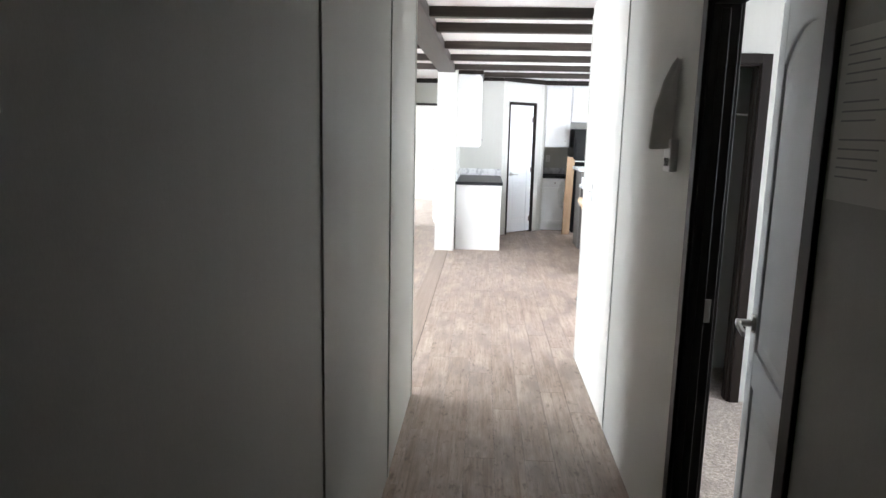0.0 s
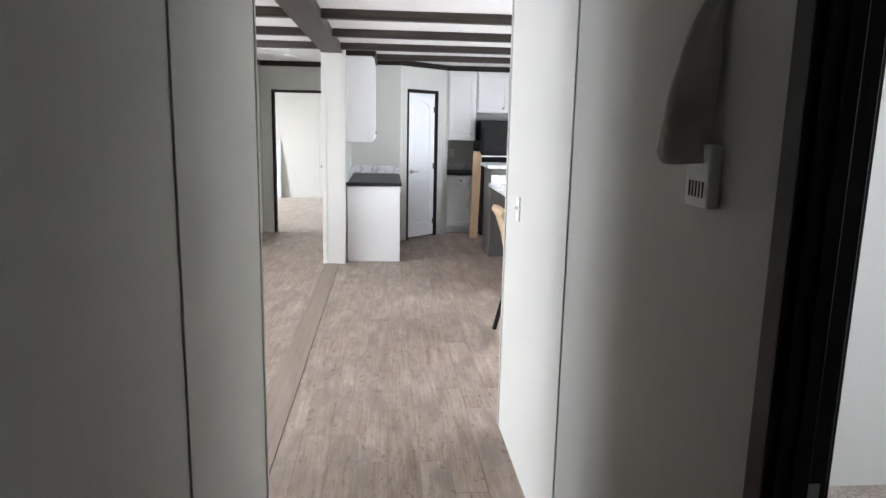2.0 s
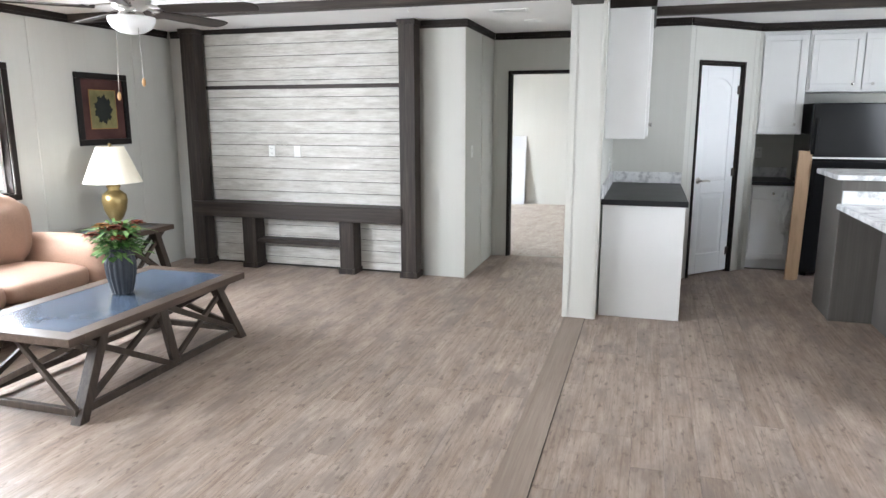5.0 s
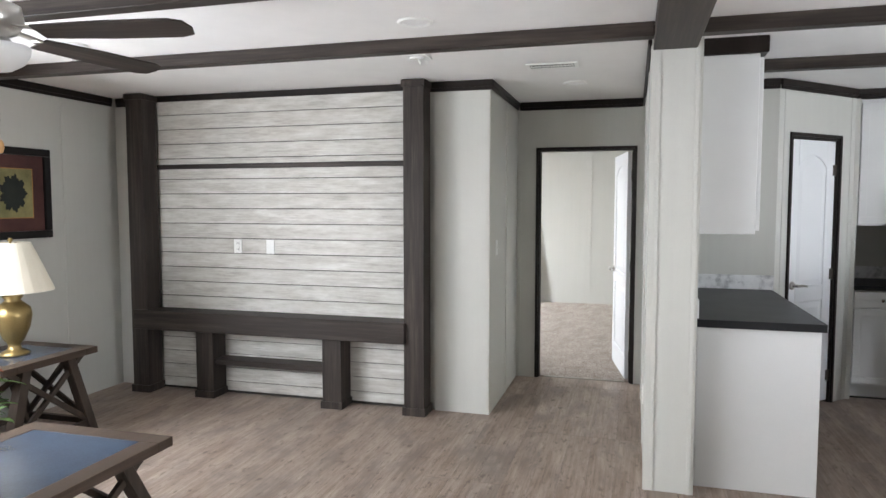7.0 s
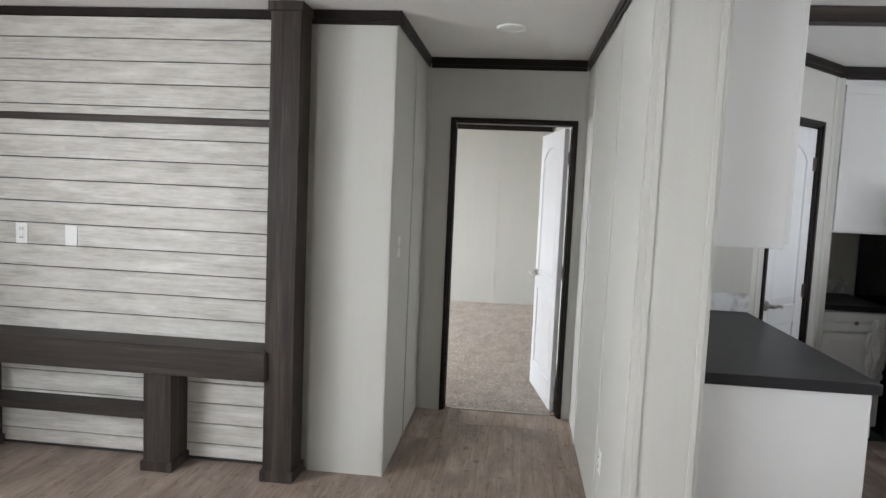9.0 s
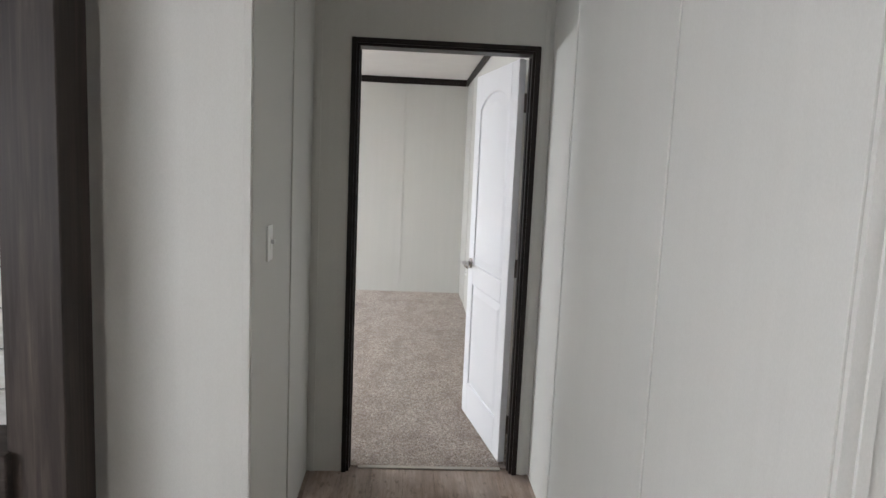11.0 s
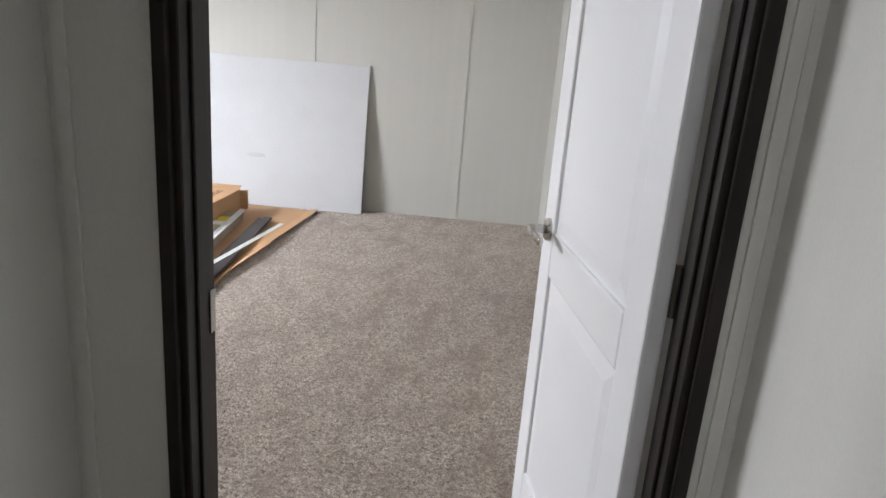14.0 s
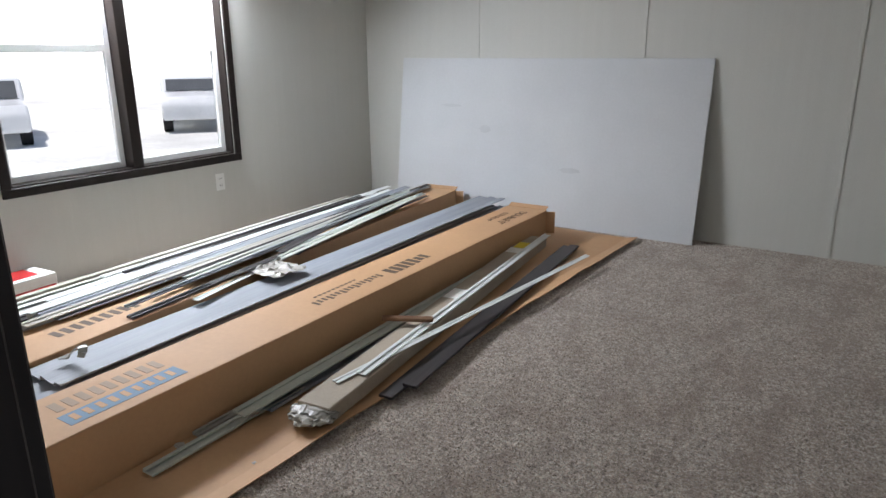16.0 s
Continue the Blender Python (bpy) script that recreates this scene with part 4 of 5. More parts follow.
def ceiling_vent(x, y, w, d, label):
    ob = thing("ceiling_vent", (x, y, CZ), label, "air vent")
    t = 0.025
    boxes("frame", PLASTIC, [(-w, w, -d, -d + t, -0.008, 0), (-w, w, d - t, d, -0.008, 0), (-w, -w + t, -d + t, d - t, -0.008, 0), (w - t, w, -d + t, d - t, -0.008, 0)], ob, 0.002)
    boxes("duct", SEAM, [(-w + t, w - t, -d + t, d - t, -0.002, -0.0005)], ob)
    n = 12
    bm = bmesh.new()
    for k in range(n):
        xx = -w + t + (k + 0.5) * 2 * (w - t) / n
        box(bm, -0.0045, 0.0045, -d + t, d - t, -0.001, 0.001, pose(xx, 0, -0.005, 0, 35, 0))
    box(bm, -w + t, w - t, -0.003, 0.003, -0.009, -0.002)
    finish(bm, "louver", PLASTIC, ob)
    return ob


ceiling_vent(-0.665, 5.60, 0.165, 0.085, "white louvred ceiling vent with dark slots")
ceiling_vent(1.62, 2.95, 0.165, 0.085, "white louvred ceiling vent with dark slots")
plate = thing("ceiling_box_cover", (-1.42, 5.10, CZ), "white square ceiling plate with an unmounted alarm plug", "cover plate")
boxes("plate", PLASTIC, [(-0.075, 0.075, -0.075, 0.075, -0.012, 0)], plate, 0.004, 2)
bm = bmesh.new()
rod(bm, (0, 0, -0.012), (0, 0, -0.022), 0.045)
rod(bm, (0.01, 0, -0.02), (0.02, 0.01, -0.05), 0.006)
finish(bm, "plug", PLASTIC, plate)

# ---- kitchen ----


def shaker(name, parent, x0, x1, y, z0, z1, knob=None):
    """A cabinet door of rails and stiles round a sunk panel, facing -y at y."""
    r, t = 0.055, 0.02
    d = boxes(name, WHITE, [(x0, x1, y, y + t, z0, z0 + r), (x0, x1, y, y + t, z1 - r, z1), (x0, x0 + r, y, y + t, z0 + r, z1 - r), (x1 - r, x1, y, y + t, z0 + r, z1 - r),
                            (x0 + r, x1 - r, y + 0.009, y + t - 0.002, z0 + r, z1 - r)], parent, 0.002)
    if knob:
        bm = bmesh.new()
        rod(bm, (knob[0], y, knob[1]), (knob[0], y - 0.014, knob[1]), 0.006)
        rod(bm, (knob[0], y - 0.014, knob[1]), (knob[0], y - 0.026, knob[1]), 0.011, 0.014, 18)
        k = finish(bm, "knob", NICKEL, d, 0.001, 1, True)
    return d


pen = thing("base_cabinet", (0.5, 5.77, 0), "white base cabinet with black counter and marble backsplash", "cabinet")
ox, oy = 0.5, 5.77
tagged(boxes("side_panel", WHITE, [(0.205 - ox, 0.818 - ox, 5.057 - oy, 5.075 - oy, 0, 0.895)], pen, 0.002), "plain white end panel")
boxes("body", WHITE, [(0.205 - ox, 0.798 - ox, 5.0755 - oy, 6.495 - oy, 0.10, 0.894), (0.205 - ox, 0.73 - ox, 5.0755 - oy, 6.495 - oy, 0, 0.0995)], pen, 0.002)
for k in range(3):
    y0 = 5.10 + k * 0.465
    dd = shaker("door", pen, -0.22, 0.22, 0, 0.12, 0.88, (0.17, 0.8))
    dd.matrix_local = pose(0.818 - ox, y0 + 0.225 - oy, 0, 0, 0, 90)
tagged(boxes("countertop", BLACK_TOP, [(0.192 - ox, 0.835 - ox, 5.024 - oy, 6.498 - oy, 0.897, 0.94)], pen, 0.004, 2), "matt black laminate countertop")
tagged(boxes("backsplash", MARBLE, [(0.192 - ox, 0.21 - ox, 5.05 - oy, 6.48 - oy, 0.941, 1.045), (0.2105 - ox, 0.84 - ox, 6.48 - oy, 6.498 - oy, 0.941, 1.045)], pen, 0.002), "white marble strip")
upp = thing("wall_cabinet", (0.34, 5.77, 1.4), "white wall cabinet above the black counter", "cabinet")
boxes("body", WHITE, [(-0.148, 0.15, -0.648, 0.70, 0, 0.965)], upp, 0.003)
for k in range(3):
    d = shaker("door", upp, -0.215, 0.215, 0, 0.02, 0.945, (0.17, 0.10))
    d.matrix_local = pose(0.171, -0.425 + k * 0.445, 0, 0, 0, 90)
boxes("crown", ESPRESSO, [(-0.148, 0.19, -0.668, 0.70, 0.966, 1.054)], upp, 0.003)

right = thing("base_cabinet", (1.73, 7.5, 0), "white base cabinet with black counter beside the refrigerator", "cabinet")
boxes("body", WHITE, [(-0.175, 0.235, -0.28, 0.315, 0.10, 0.875), (-0.175, 0.235, -0.22, 0.315, 0.0, 0.0995)], right, 0.002)
shaker("drawer", right, -0.165, 0.225, -0.301, 0.74, 0.865, (0.03, 0.80))
shaker("door", right, -0.165, 0.225, -0.301, 0.12, 0.725, (0.18, 0.66))
tagged(boxes("countertop", BLACK_TOP, [(-0.178, 0.245, -0.315, 0.318, 0.877, 0.915)], right, 0.004, 2), "black laminate countertop")
tagged(boxes("backsplash", MARBLE, [(-0.178, 0.245, 0.30, 0.318, 0.916, 1.02)], right, 0.002), "white marble strip")
upr = thing("wall_cabinet", (1.73, 7.5, 1.39), "white shaker wall cabinet beside the refrigerator", "cabinet")
boxes("body", WHITE, [(-0.175, 0.235, -0.29, 0.315, 0, 0.992)], upr, 0.003)
shaker("door", upr, -0.165, 0.215, -0.311, 0.015, 0.955, (0.16, 0.10))
upf = thing("wall_cabinet", (2.45, 7.5, 1.80), "white shaker cabinet above the refrigerator", "cabinet")
boxes("body", WHITE, [(-0.48, 0.46, -0.29, 0.315, 0, 0.582)], upf, 0.003)
shaker("door", upf, -0.455, -0.015, -0.311, 0.02, 0.54, (-0.09, 0.07))
shaker("door", upf, -0.005, 0.435, -0.311, 0.02, 0.54, (0.08, 0.07))

fridge = thing("refrigerator", (2.38, 7.4, 0), "glossy black top-freezer refrigerator with wrap tape", "refrigerator")
boxes("body", BLACK, [(-0.37, 0.37, -0.38, 0.38, 0.03, 1.69)], fridge, 0.008, 2)
boxes("freezer_door", BLACK, [(-0.37, 0.37, -0.45, -0.385, 1.16, 1.69)], fridge, 0.012, 3)
boxes("door", BLACK, [(-0.37, 0.37, -0.45, -0.385, 0.06, 1.15)], fridge, 0.012, 3)
bm = bmesh.new()
bar(bm, (-0.33, -0.49, 1.20), (-0.33, -0.49, 1.55), 0.025, 0.02)
bar(bm, (-0.33, -0.49, 0.70), (-0.33, -0.49, 1.11), 0.025, 0.02)
for z in (1.21, 1.54, 0.71, 1.10):
    bar(bm, (-0.33, -0.445, z), (-0.33, -0.49, z), 0.02, 0.02)
finish(bm, "handle", BLACK, fridge, 0.003)
boxes("badge", NICKEL, [(0.24, 0.33, -0.454, -0.4495, 1.58, 1.60)], fridge)
boxes("tape", PLASTIC, [(-0.375, 0.375, -0.456, -0.4505, 1.168, 1.185)], fridge)
for x in (-0.34, 0.28):
    for y in (-0.36, 0.30):
        boxes("foot", BLACK, [(x, x + 0.06, y, y + 0.06, 0, 0.03)], fridge)

plank = thing("wood_trim_board", (1.93, 6.93, 0), "pale wooden trim boards leaning against the refrigerator", "board")
bm = bmesh.new()
box(bm, -0.05, 0.05, -0.012, 0.012, 0, 1.25, pose(-0.02, -0.13, 0.0, -5, 3, 10))
box(bm, -0.04, 0.06, 0.014, 0.03, 0, 1.22, pose(0.0, -0.12, 0.0, -5, 3, 8))
finish(bm, "boards", wood("oak_trim", (0.30, 0.19, 0.11), (0.42, 0.28, 0.17), (0.50, 0.35, 0.22), "z", 0.5), plank, 0.002)
bag = thing("plastic_bag", (1.88, 7.17, 0.62), "crumpled translucent plastic bag hanging on the cabinet", "bag")
bm = bmesh.new()
bmesh.ops.create_icosphere(bm, subdivisions=4, radius=1.0)
for v in bm.verts:
    n = noise.noise_vector(v.co * 3.1) * 0.25 + noise.noise_vector(v.co * 7.0) * 0.1
    v.co = Vector((v.co.x * 0.06, v.co.y * 0.035 - 0.02, v.co.z * 0.22)) + Vector((n.x * 0.12, n.y * 0.05, n.z * 0.2))
finish(bm, "film", plain("cloudy_plastic_film", (0.62, 0.62, 0.60), 0.3, 0, 0.12, 50, 0.6), bag)

isl = thing("kitchen_island", (2.45, 5.0, 0), "grey wood kitchen island with raised bar and white counter", "kitchen island")
ox, oy = 2.5, 5.0
boxes("bar_panel", GREY_WOOD, [(1.985 - ox, 3.05 - ox, 5.40 - oy, 5.95 - oy, 0, 1.098)], isl, 0.004)
boxes("counter_panel", GREY_WOOD, [(2.285 - ox, 3.05 - ox, 3.30 - oy, 5.399 - oy, 0, 0.878)], isl, 0.004)
tagged(boxes("bar_top", MARBLE, [(1.94 - ox, 3.10 - ox, 5.36 - oy, 6.05 - oy, 1.10, 1.14)], isl, 0.006, 2), "white laminate bar top")
tagged(boxes("countertop", MARBLE, [(1.96 - ox, 3.10 - ox, 3.25 - oy, 5.398 - oy, 0.88, 0.92)], isl, 0.006, 2), "white laminate counter")
tagged(boxes("backsplash", MARBLE, [(1.99 - ox, 3.08 - ox, 5.37 - oy, 5.397 - oy, 0.921, 1.02)], isl, 0.002), "white marble strip")

chair = thing("dining_chair", (1.82, 2.15, 0), "cream upholstered dining chair with nailheads and black legs", "chair")
cushion("seat", CREAM, chair, -0.22, 0.26, -0.23, 0.23, 0.40, 0.50, 0.03, 0.015)
bm = bmesh.new()
pts = [(-0.20, 0.42), (-0.155, 0.42), (-0.165, 0.60), (-0.20, 0.80), (-0.245, 0.95), (-0.285, 1.01), (-0.33, 1.015), (-0.345, 0.98), (-0.31, 0.93), (-0.265, 0.80), (-0.225, 0.60)]
prism(bm, pts, -0.22, 0.22)
tagged(finish(bm, "backrest", CREAM, chair, 0.012, 3), "scrolled cream backrest")
bm = bmesh.new()
for k in range(22):
    z = 0.45 + k * 0.024
    x = -0.185 - 0.05 * max(0, (z - 0.6)) * 2.4
    for y in (-0.222, 0.222):
        bmesh.ops.create_icosphere(bm, subdivisions=1, radius=0.006, matrix=Matrix.Translation((x - 0.01, y, z)))
tagged(finish(bm, "nailheads", NICKEL, chair), kind="stuff")
for sx, sy in ((-1, -1), (-1, 1), (1, -1), (1, 1)):
    bm = bmesh.new()
    bar(bm, (sx * 0.19, sy * 0.19, 0.42), ((-0.29 if sx < 0 else 0.22), sy * 0.20, 0.0), 0.034, 0.034)
    finish(bm, "leg", EBONY, chair, 0.004)

# ---- first hall ----
thermo = thing("thermostat", (HR, -1.605, 1.50), "white thermostat half hidden under a taped paper towel", "thermostat")
boxes("case", PLASTIC, [(-0.028, 0, -0.05, 0.045, -0.02, 0.10)], thermo, 0.006, 2)
boxes("slots", SEAM, [(-0.0295, -0.0275, -0.035 + 0.014 * k, -0.031 + 0.014 * k, 0.0, 0.03) for k in range(5)], thermo)
towel = thing("paper_towel", (HR - 0.004, -1.565, 1.585), "crumpled grey paper towel taped over the thermostat", "paper towel")
bm = bmesh.new()
grid = []
for i in range(19):
    row = []
    u = i / 18
    far = 0.085 - 0.10 * max(0.0, u - 0.35) ** 1.5 * 1.9
    near_edge = -0.072 + 0.006 * math.sin(9 * u)
    if u > 0.9:
        far = min(far, near_edge + 0.05)
    for j in range(13):
        v = j / 12
        yy = far + (near_edge - far) * v
        zz = 0.30 * u - 0.025 * v * (1 - u) + 0.008 * math.sin(7 * v)
        swell = 0.085 * math.sin(math.pi * min(1, max(0, v * 0.9 + 0.05))) * (1 - u) ** 0.6
        xx = -0.004 - swell - 0.008 * math.sin(10 * v + 5 * u) * math.sin(math.pi * v) + 0.006 * noise.noise(Vector((u * 5, v * 5, 2)))
        row.append(bm.verts.new((min(xx, -0.003), yy, zz)))
    grid.append(row)
for i in range(18):
    for j in range(12):
        bm.faces.new((grid[i][j], grid[i][j + 1], grid[i + 1][j + 1], grid[i + 1][j]))
bmesh.ops.solidify(bm, geom=bm.faces[:], thickness=0.002)
finish(bm, "sheet", CLOTH, towel, smooth=True)

notice = thing("paper_notice", (HR, -2.895, 1.49), "white printed notice taped to the hall wall", "notice")
boxes("sheet", PAPER, [(-0.0025, -0.0005, -0.11, 0.135, 0.0, 0.33)], notice)
rnd = random.Random(8)
items = []
for k in range(15):
    if k in (5, 9):
        continue
    z = 0.30 - 0.018 * k
    items.append((-0.0031, -0.0024, 0.11 - rnd.uniform(0.10, 0.19), 0.11, z - 0.0016, z + 0.0016))
tagged(boxes("text_lines", plain("grey_print", (0.42, 0.42, 0.42), 0.8), items, notice), kind="stuff")

# ---- bedroom ----
sheet = thing("gypsum_board", (-4.03, BF - 0.155, 0.006), "grey white gypsum sheet leaning on the wall, scuffed", "board")
lean = pose(0, 0, 0, -6.6, 0, 0)
boxes("face", GYPSUM, [(0, 2.47, 0, 0.012, 0.0, 1.215)], sheet, 0.002).matrix_local = lean
bm = bmesh.new()
for cx, cz, a, b in ((0.82, 0.68, 0.05, 0.03), (1.55, 0.42, 0.08, 0.02), (0.5, 0.85, 0.09, 0.012)):
    prism(bm, [(cx + a * math.cos(k * 0.45) * (1 + 0.2 * math.sin(3 * k)), cz + b * math.sin(k * 0.45)) for k in range(14)], -0.0006, -0.0002)
finish(bm, "scuff", plain("grey_scuff", (0.56, 0.57, 0.58), 0.6), sheet).matrix_local = lean
tagged(sheet.children[-1], kind="stuff")
stud = boxes("wall_stud", PINE, [(-0.088, 0.02, 10.335, 10.374, 0.006, 2.2)], None, 0.002)
tagged(stud, "raw pine stud with knots at the unfinished opening", "stud")
bm = bmesh.new()
for x, z in ((-0.05, 0.22), (-0.02, 0.5), (-0.06, 0.78), (-0.03, 1.05), (-0.055, 1.25), (-0.02, 1.45), (-0.05, 1.7)):
    rod(bm, (x, 10.3352, z), (x, 10.334, z), 0.009, None, 12)
tagged(finish(bm, "knot", KNOT, stud), kind="stuff")


def carton(name, x, y0, y1, w, h, label, turn=0.0):
    """A long carton with a top seam, open flaps and its own print. Its near right edge stands at x, y0."""
    ob = thing(name, (x, y0, 0.012), label, "carton", "long cartons", turn)
    n = y1 - y0
    bm = bmesh.new()
    box(bm, -w, 0, 0, n, 0, h)
    bmesh.ops.subdivide_edges(bm, edges=[e for e in bm.edges if e.calc_length() > 1], cuts=14)
    for v in bm.verts:
        if v.co.z > 0.1:
            v.co.x += 0.008 * noise.noise(Vector((v.co.y * 1.3, 5, 2)))
    finish(bm, "body", CARD, ob, 0.003)
    bm = bmesh.new()
    box(bm, -w + 0.01, -0.005, 0, 0.05, -0.002, 0.002, pose(0, n, h, 18, 0, 0))
    box(bm, 0, 0.06, -0.005, 0.005, -0.1, 0.05, pose(0.0, n, h - 0.06, 0, 0, 24))
    finish(bm, "flap", CARD, ob, 0.001)
    return ob


box_a = carton("long_carton", -2.387, 7.62, 11.29, 0.30, 0.205, "long brown cardboard siding carton with printed top", 1.0)
TOP = 0.2052
boxes("logo_bar", BLUE_INK, [(-0.135, -0.055, 0.38, 0.79, TOP, TOP + 0.001)], box_a)
bm = bmesh.new()
for k in range(9):
    box(bm, -0.235, -0.165, 0.40 + k * 0.044, 0.427 + k * 0.044, TOP, TOP + 0.001)
tagged(finish(bm, "logo_outline", plain("faint_blue_print", (0.37, 0.27, 0.185), 0.7), box_a), "pale printed letters as blocks")
bm = bmesh.new()
for k in range(9):
    box(bm, -0.120, -0.075, 0.405 + k * 0.042, 0.425 + k * 0.042, TOP + 0.001, TOP + 0.0016)
finish(bm, "logo_cut", CARD, box_a)
bm = bmesh.new()
for k, (u, h) in enumerate([(0.0, 0.07), (0.05, 0.06), (0.10, 0.085), (0.15, 0.085), (0.20, 0.085), (0.25, 0.085), (0.30, 0.085)]):
    box(bm, -0.14 - h / 2 + 0.02, -0.14 + h / 2 + 0.02, 2.36 - u - 0.034, 2.36 - u, TOP, TOP + 0.001)
for k in range(16):
    box(bm, -0.15, -0.115 + 0.012 * (k % 3 == 0), 1.97 - k * 0.03 - 0.016, 1.97 - k * 0.03, TOP, TOP + 0.001)
for k in range(10):
    box(bm, -0.192, -0.178, 1.85 - k * 0.03 - 0.02, 1.85 - k * 0.03, TOP, TOP + 0.001)
tagged(finish(bm, "print_blocks", INK, box_a), kind="stuff")
lettering("print", 'DOUBLE 5"', 0.075, INK, box_a, pose(-0.11, 3.36, TOP + 0.0012, 0, 0, -90))
lettering("print", "DUTCHLAP", 0.05, INK, box_a, pose(-0.20, 3.33, TOP + 0.0012, 0, 0, -90))
box_b = carton("long_carton", -2.945, 7.72, 11.58, 0.30, 0.205, "long brown cardboard carton under loose trim strips", 6.1)
bm = bmesh.new()
for k in range(7):
    box(bm, -0.16, -0.09, 3.55 - k * 0.05 - 0.03, 3.55 - k * 0.05, TOP, TOP + 0.001)
for k in range(9):
    box(bm, -0.19, -0.12, 0.62 + k * 0.044, 0.647 + k * 0.044, TOP, TOP + 0.001)
tagged(finish(bm, "print_blocks", INK, box_b), kind="stuff")


def cardboard_sheet(at, w, n, turn, label):
    ob = thing("cardboard_sheet", at, label, "cardboard", turn=turn)
    bm = bmesh.new()
    bmesh.ops.create_grid(bm, x_segments=12, y_segments=36, size=0.5)
    for v in bm.verts:
        u, k = v.co.x + 0.5, v.co.y + 0.5
        v.co = Vector((u * w, k * n, 0.008 + 0.010 * max(0, noise.noise(Vector((u * 1.5, k * 6, 3)))) + (0.018 * (u - 0.93) / 0.07 if u > 0.93 else 0)))
    bmesh.ops.solidify(bm, geom=bm.faces[:], thickness=0.004)
    finish(bm, "sheet", CARD, ob, smooth=False)
    return ob


cardboard_sheet((-2.945, 9.84, 0.006), 0.966, 1.80, -2.4, "flattened brown cardboard sheet on the carpet")
cardboard_sheet((-2.96, 7.60, 0.004), 0.935, 2.24, -1.5, "flattened brown cardboard sheet on the carpet")


def channel(name, at, to, w, h, mat, label, category="trim strip", lip=True, group="loose trim strips"):
    """A long vinyl channel: a web with two upturned edges and a lip, laid from one end to the other."""
    a, b = Vector(at), Vector(to)
    d = b - a
    ob = thing(name, tuple(a), label, category, group)
    ob.matrix_world = Matrix.Translation(a) @ Euler((math.atan2(d.z, d.xy.length), 0, math.atan2(-d.x, d.y))).to_matrix().to_4x4()
    n, t = d.length, 0.0025
    bm = bmesh.new()
    box(bm, -w / 2, w / 2, 0, n, 0, t)
    box(bm, -w / 2, -w / 2 + t, 0, n, t, h)
    box(bm, w / 2 - t, w / 2, 0, n, t, h * (0.6 if lip else 1))
    if lip:
        box(bm, -w / 2 + t, -w / 2 + 0.35 * w, 0, n, h - t, h)
    finish(bm, "strip", mat, ob)
    return ob


# Siding profiles stacked between the cartons
rnd = random.Random(21)
for k in range(7):
    x = -2.88 - 0.006 * k
    s = thing("siding_panel", (x + 0.03 + rnd.uniform(-0.01, 0.01), 7.98 + rnd.uniform(0, 0.2), 0.016 + 0.028 * k), "grey vinyl siding panel in a stack", "siding", "stacked siding panels", 2.4)
    n = 11.45 - s.location.y + rnd.uniform(-0.1, 0.12)
    bm = bmesh.new()
    prof = [(-0.15, 0.0), (-0.145, 0.013), (-0.02, 0.004), (-0.015, 0.017), (0.09, 0.006), (0.10, 0.016), (0.15, 0.014), (0.15, 0.010), (0.104, 0.012), (0.094, 0.002), (-0.011, 0.013), (-0.016, 0.0), (-0.141, 0.009), (-0.146, -0.002)]
    prism(bm, [(0.74 * px, pz * 1.25) for px, pz in prof], 0, n)
    finish(bm, "profile", SIDING, s)
clip = thing("plastic_clip", (-2.87, 8.24, 0.216), "small clear plastic wrap loop on the siding", "plastic wrap")
bm = bmesh.new()
for k in range(10):
    a, b = 0.4 * k, 0.4 * (k + 1)
    bar(bm, (0.05 * math.cos(a), 0.03 * math.sin(a), 0.03 + 0.025 * math.sin(a * 1.4)), (0.05 * math.cos(b), 0.03 * math.sin(b), 0.03 + 0.025 * math.sin(b * 1.4)), 0.03, 0.004)
finish(bm, "loop", FOIL, clip)

# Loose strips heaped on the second carton and beyond it
for k in range(26):
    u = k / 25
    x0 = -3.02 - 0.52 * u + rnd.uniform(-0.05, 0.05)
    x1 = -3.38 - 0.30 * u + rnd.uniform(-0.08, 0.08)
    y0, y1 = rnd.uniform(8.2, 9.3), rnd.uniform(10.6, 11.55)
    if x0 > -3.24:
        y0 += 0.3
    z = 0.222 + 0.010 * rnd.randrange(4)
    channel("trim_strip", (x0, y0, z), (x1, y1, z + rnd.uniform(0.0, 0.02)), rnd.choice((0.025, 0.035, 0.055)), rnd.choice((0.005, 0.007, 0.010)),
            rnd.choice((TRIMW, TRIMW, TRIMG, TRIMB, SIDING, TRIMD, TRIMD)), rnd.choice(("pale vinyl trim strip on the heap", "long thin vinyl trim strip on the carton")))
for k, (x, w, mat) in enumerate(((-3.78, 0.12, TRIMW), (-3.92, 0.13, TRIMW), (-4.06, 0.10, TRIMB), (-3.84, 0.09, FOIL), (-3.98, 0.08, TRIMG))):
    channel("corner_trim", (x + 0.22, 7.9 + 0.1 * k, 0.03 + 0.05 * (k > 2)), (x - 0.02, 11.25 - 0.05 * k, 0.03 + 0.05 * (k > 2)), w, 0.13 if k < 3 else 0.09, mat, "long pale vinyl corner trim lying by the wall", "trim strip", True)
channel("corner_trim", (-3.49, 8.0, 0.16), (-3.84, 11.2, 0.17), 0.11, 0.04, TRIMW, "long pale vinyl corner trim lying by the wall")
channel("corner_trim", (-3.36, 8.35, 0.225), (-3.66, 11.15, 0.225), 0.10, 0.03, TRIMW, "long pale vinyl corner trim lying by the wall")
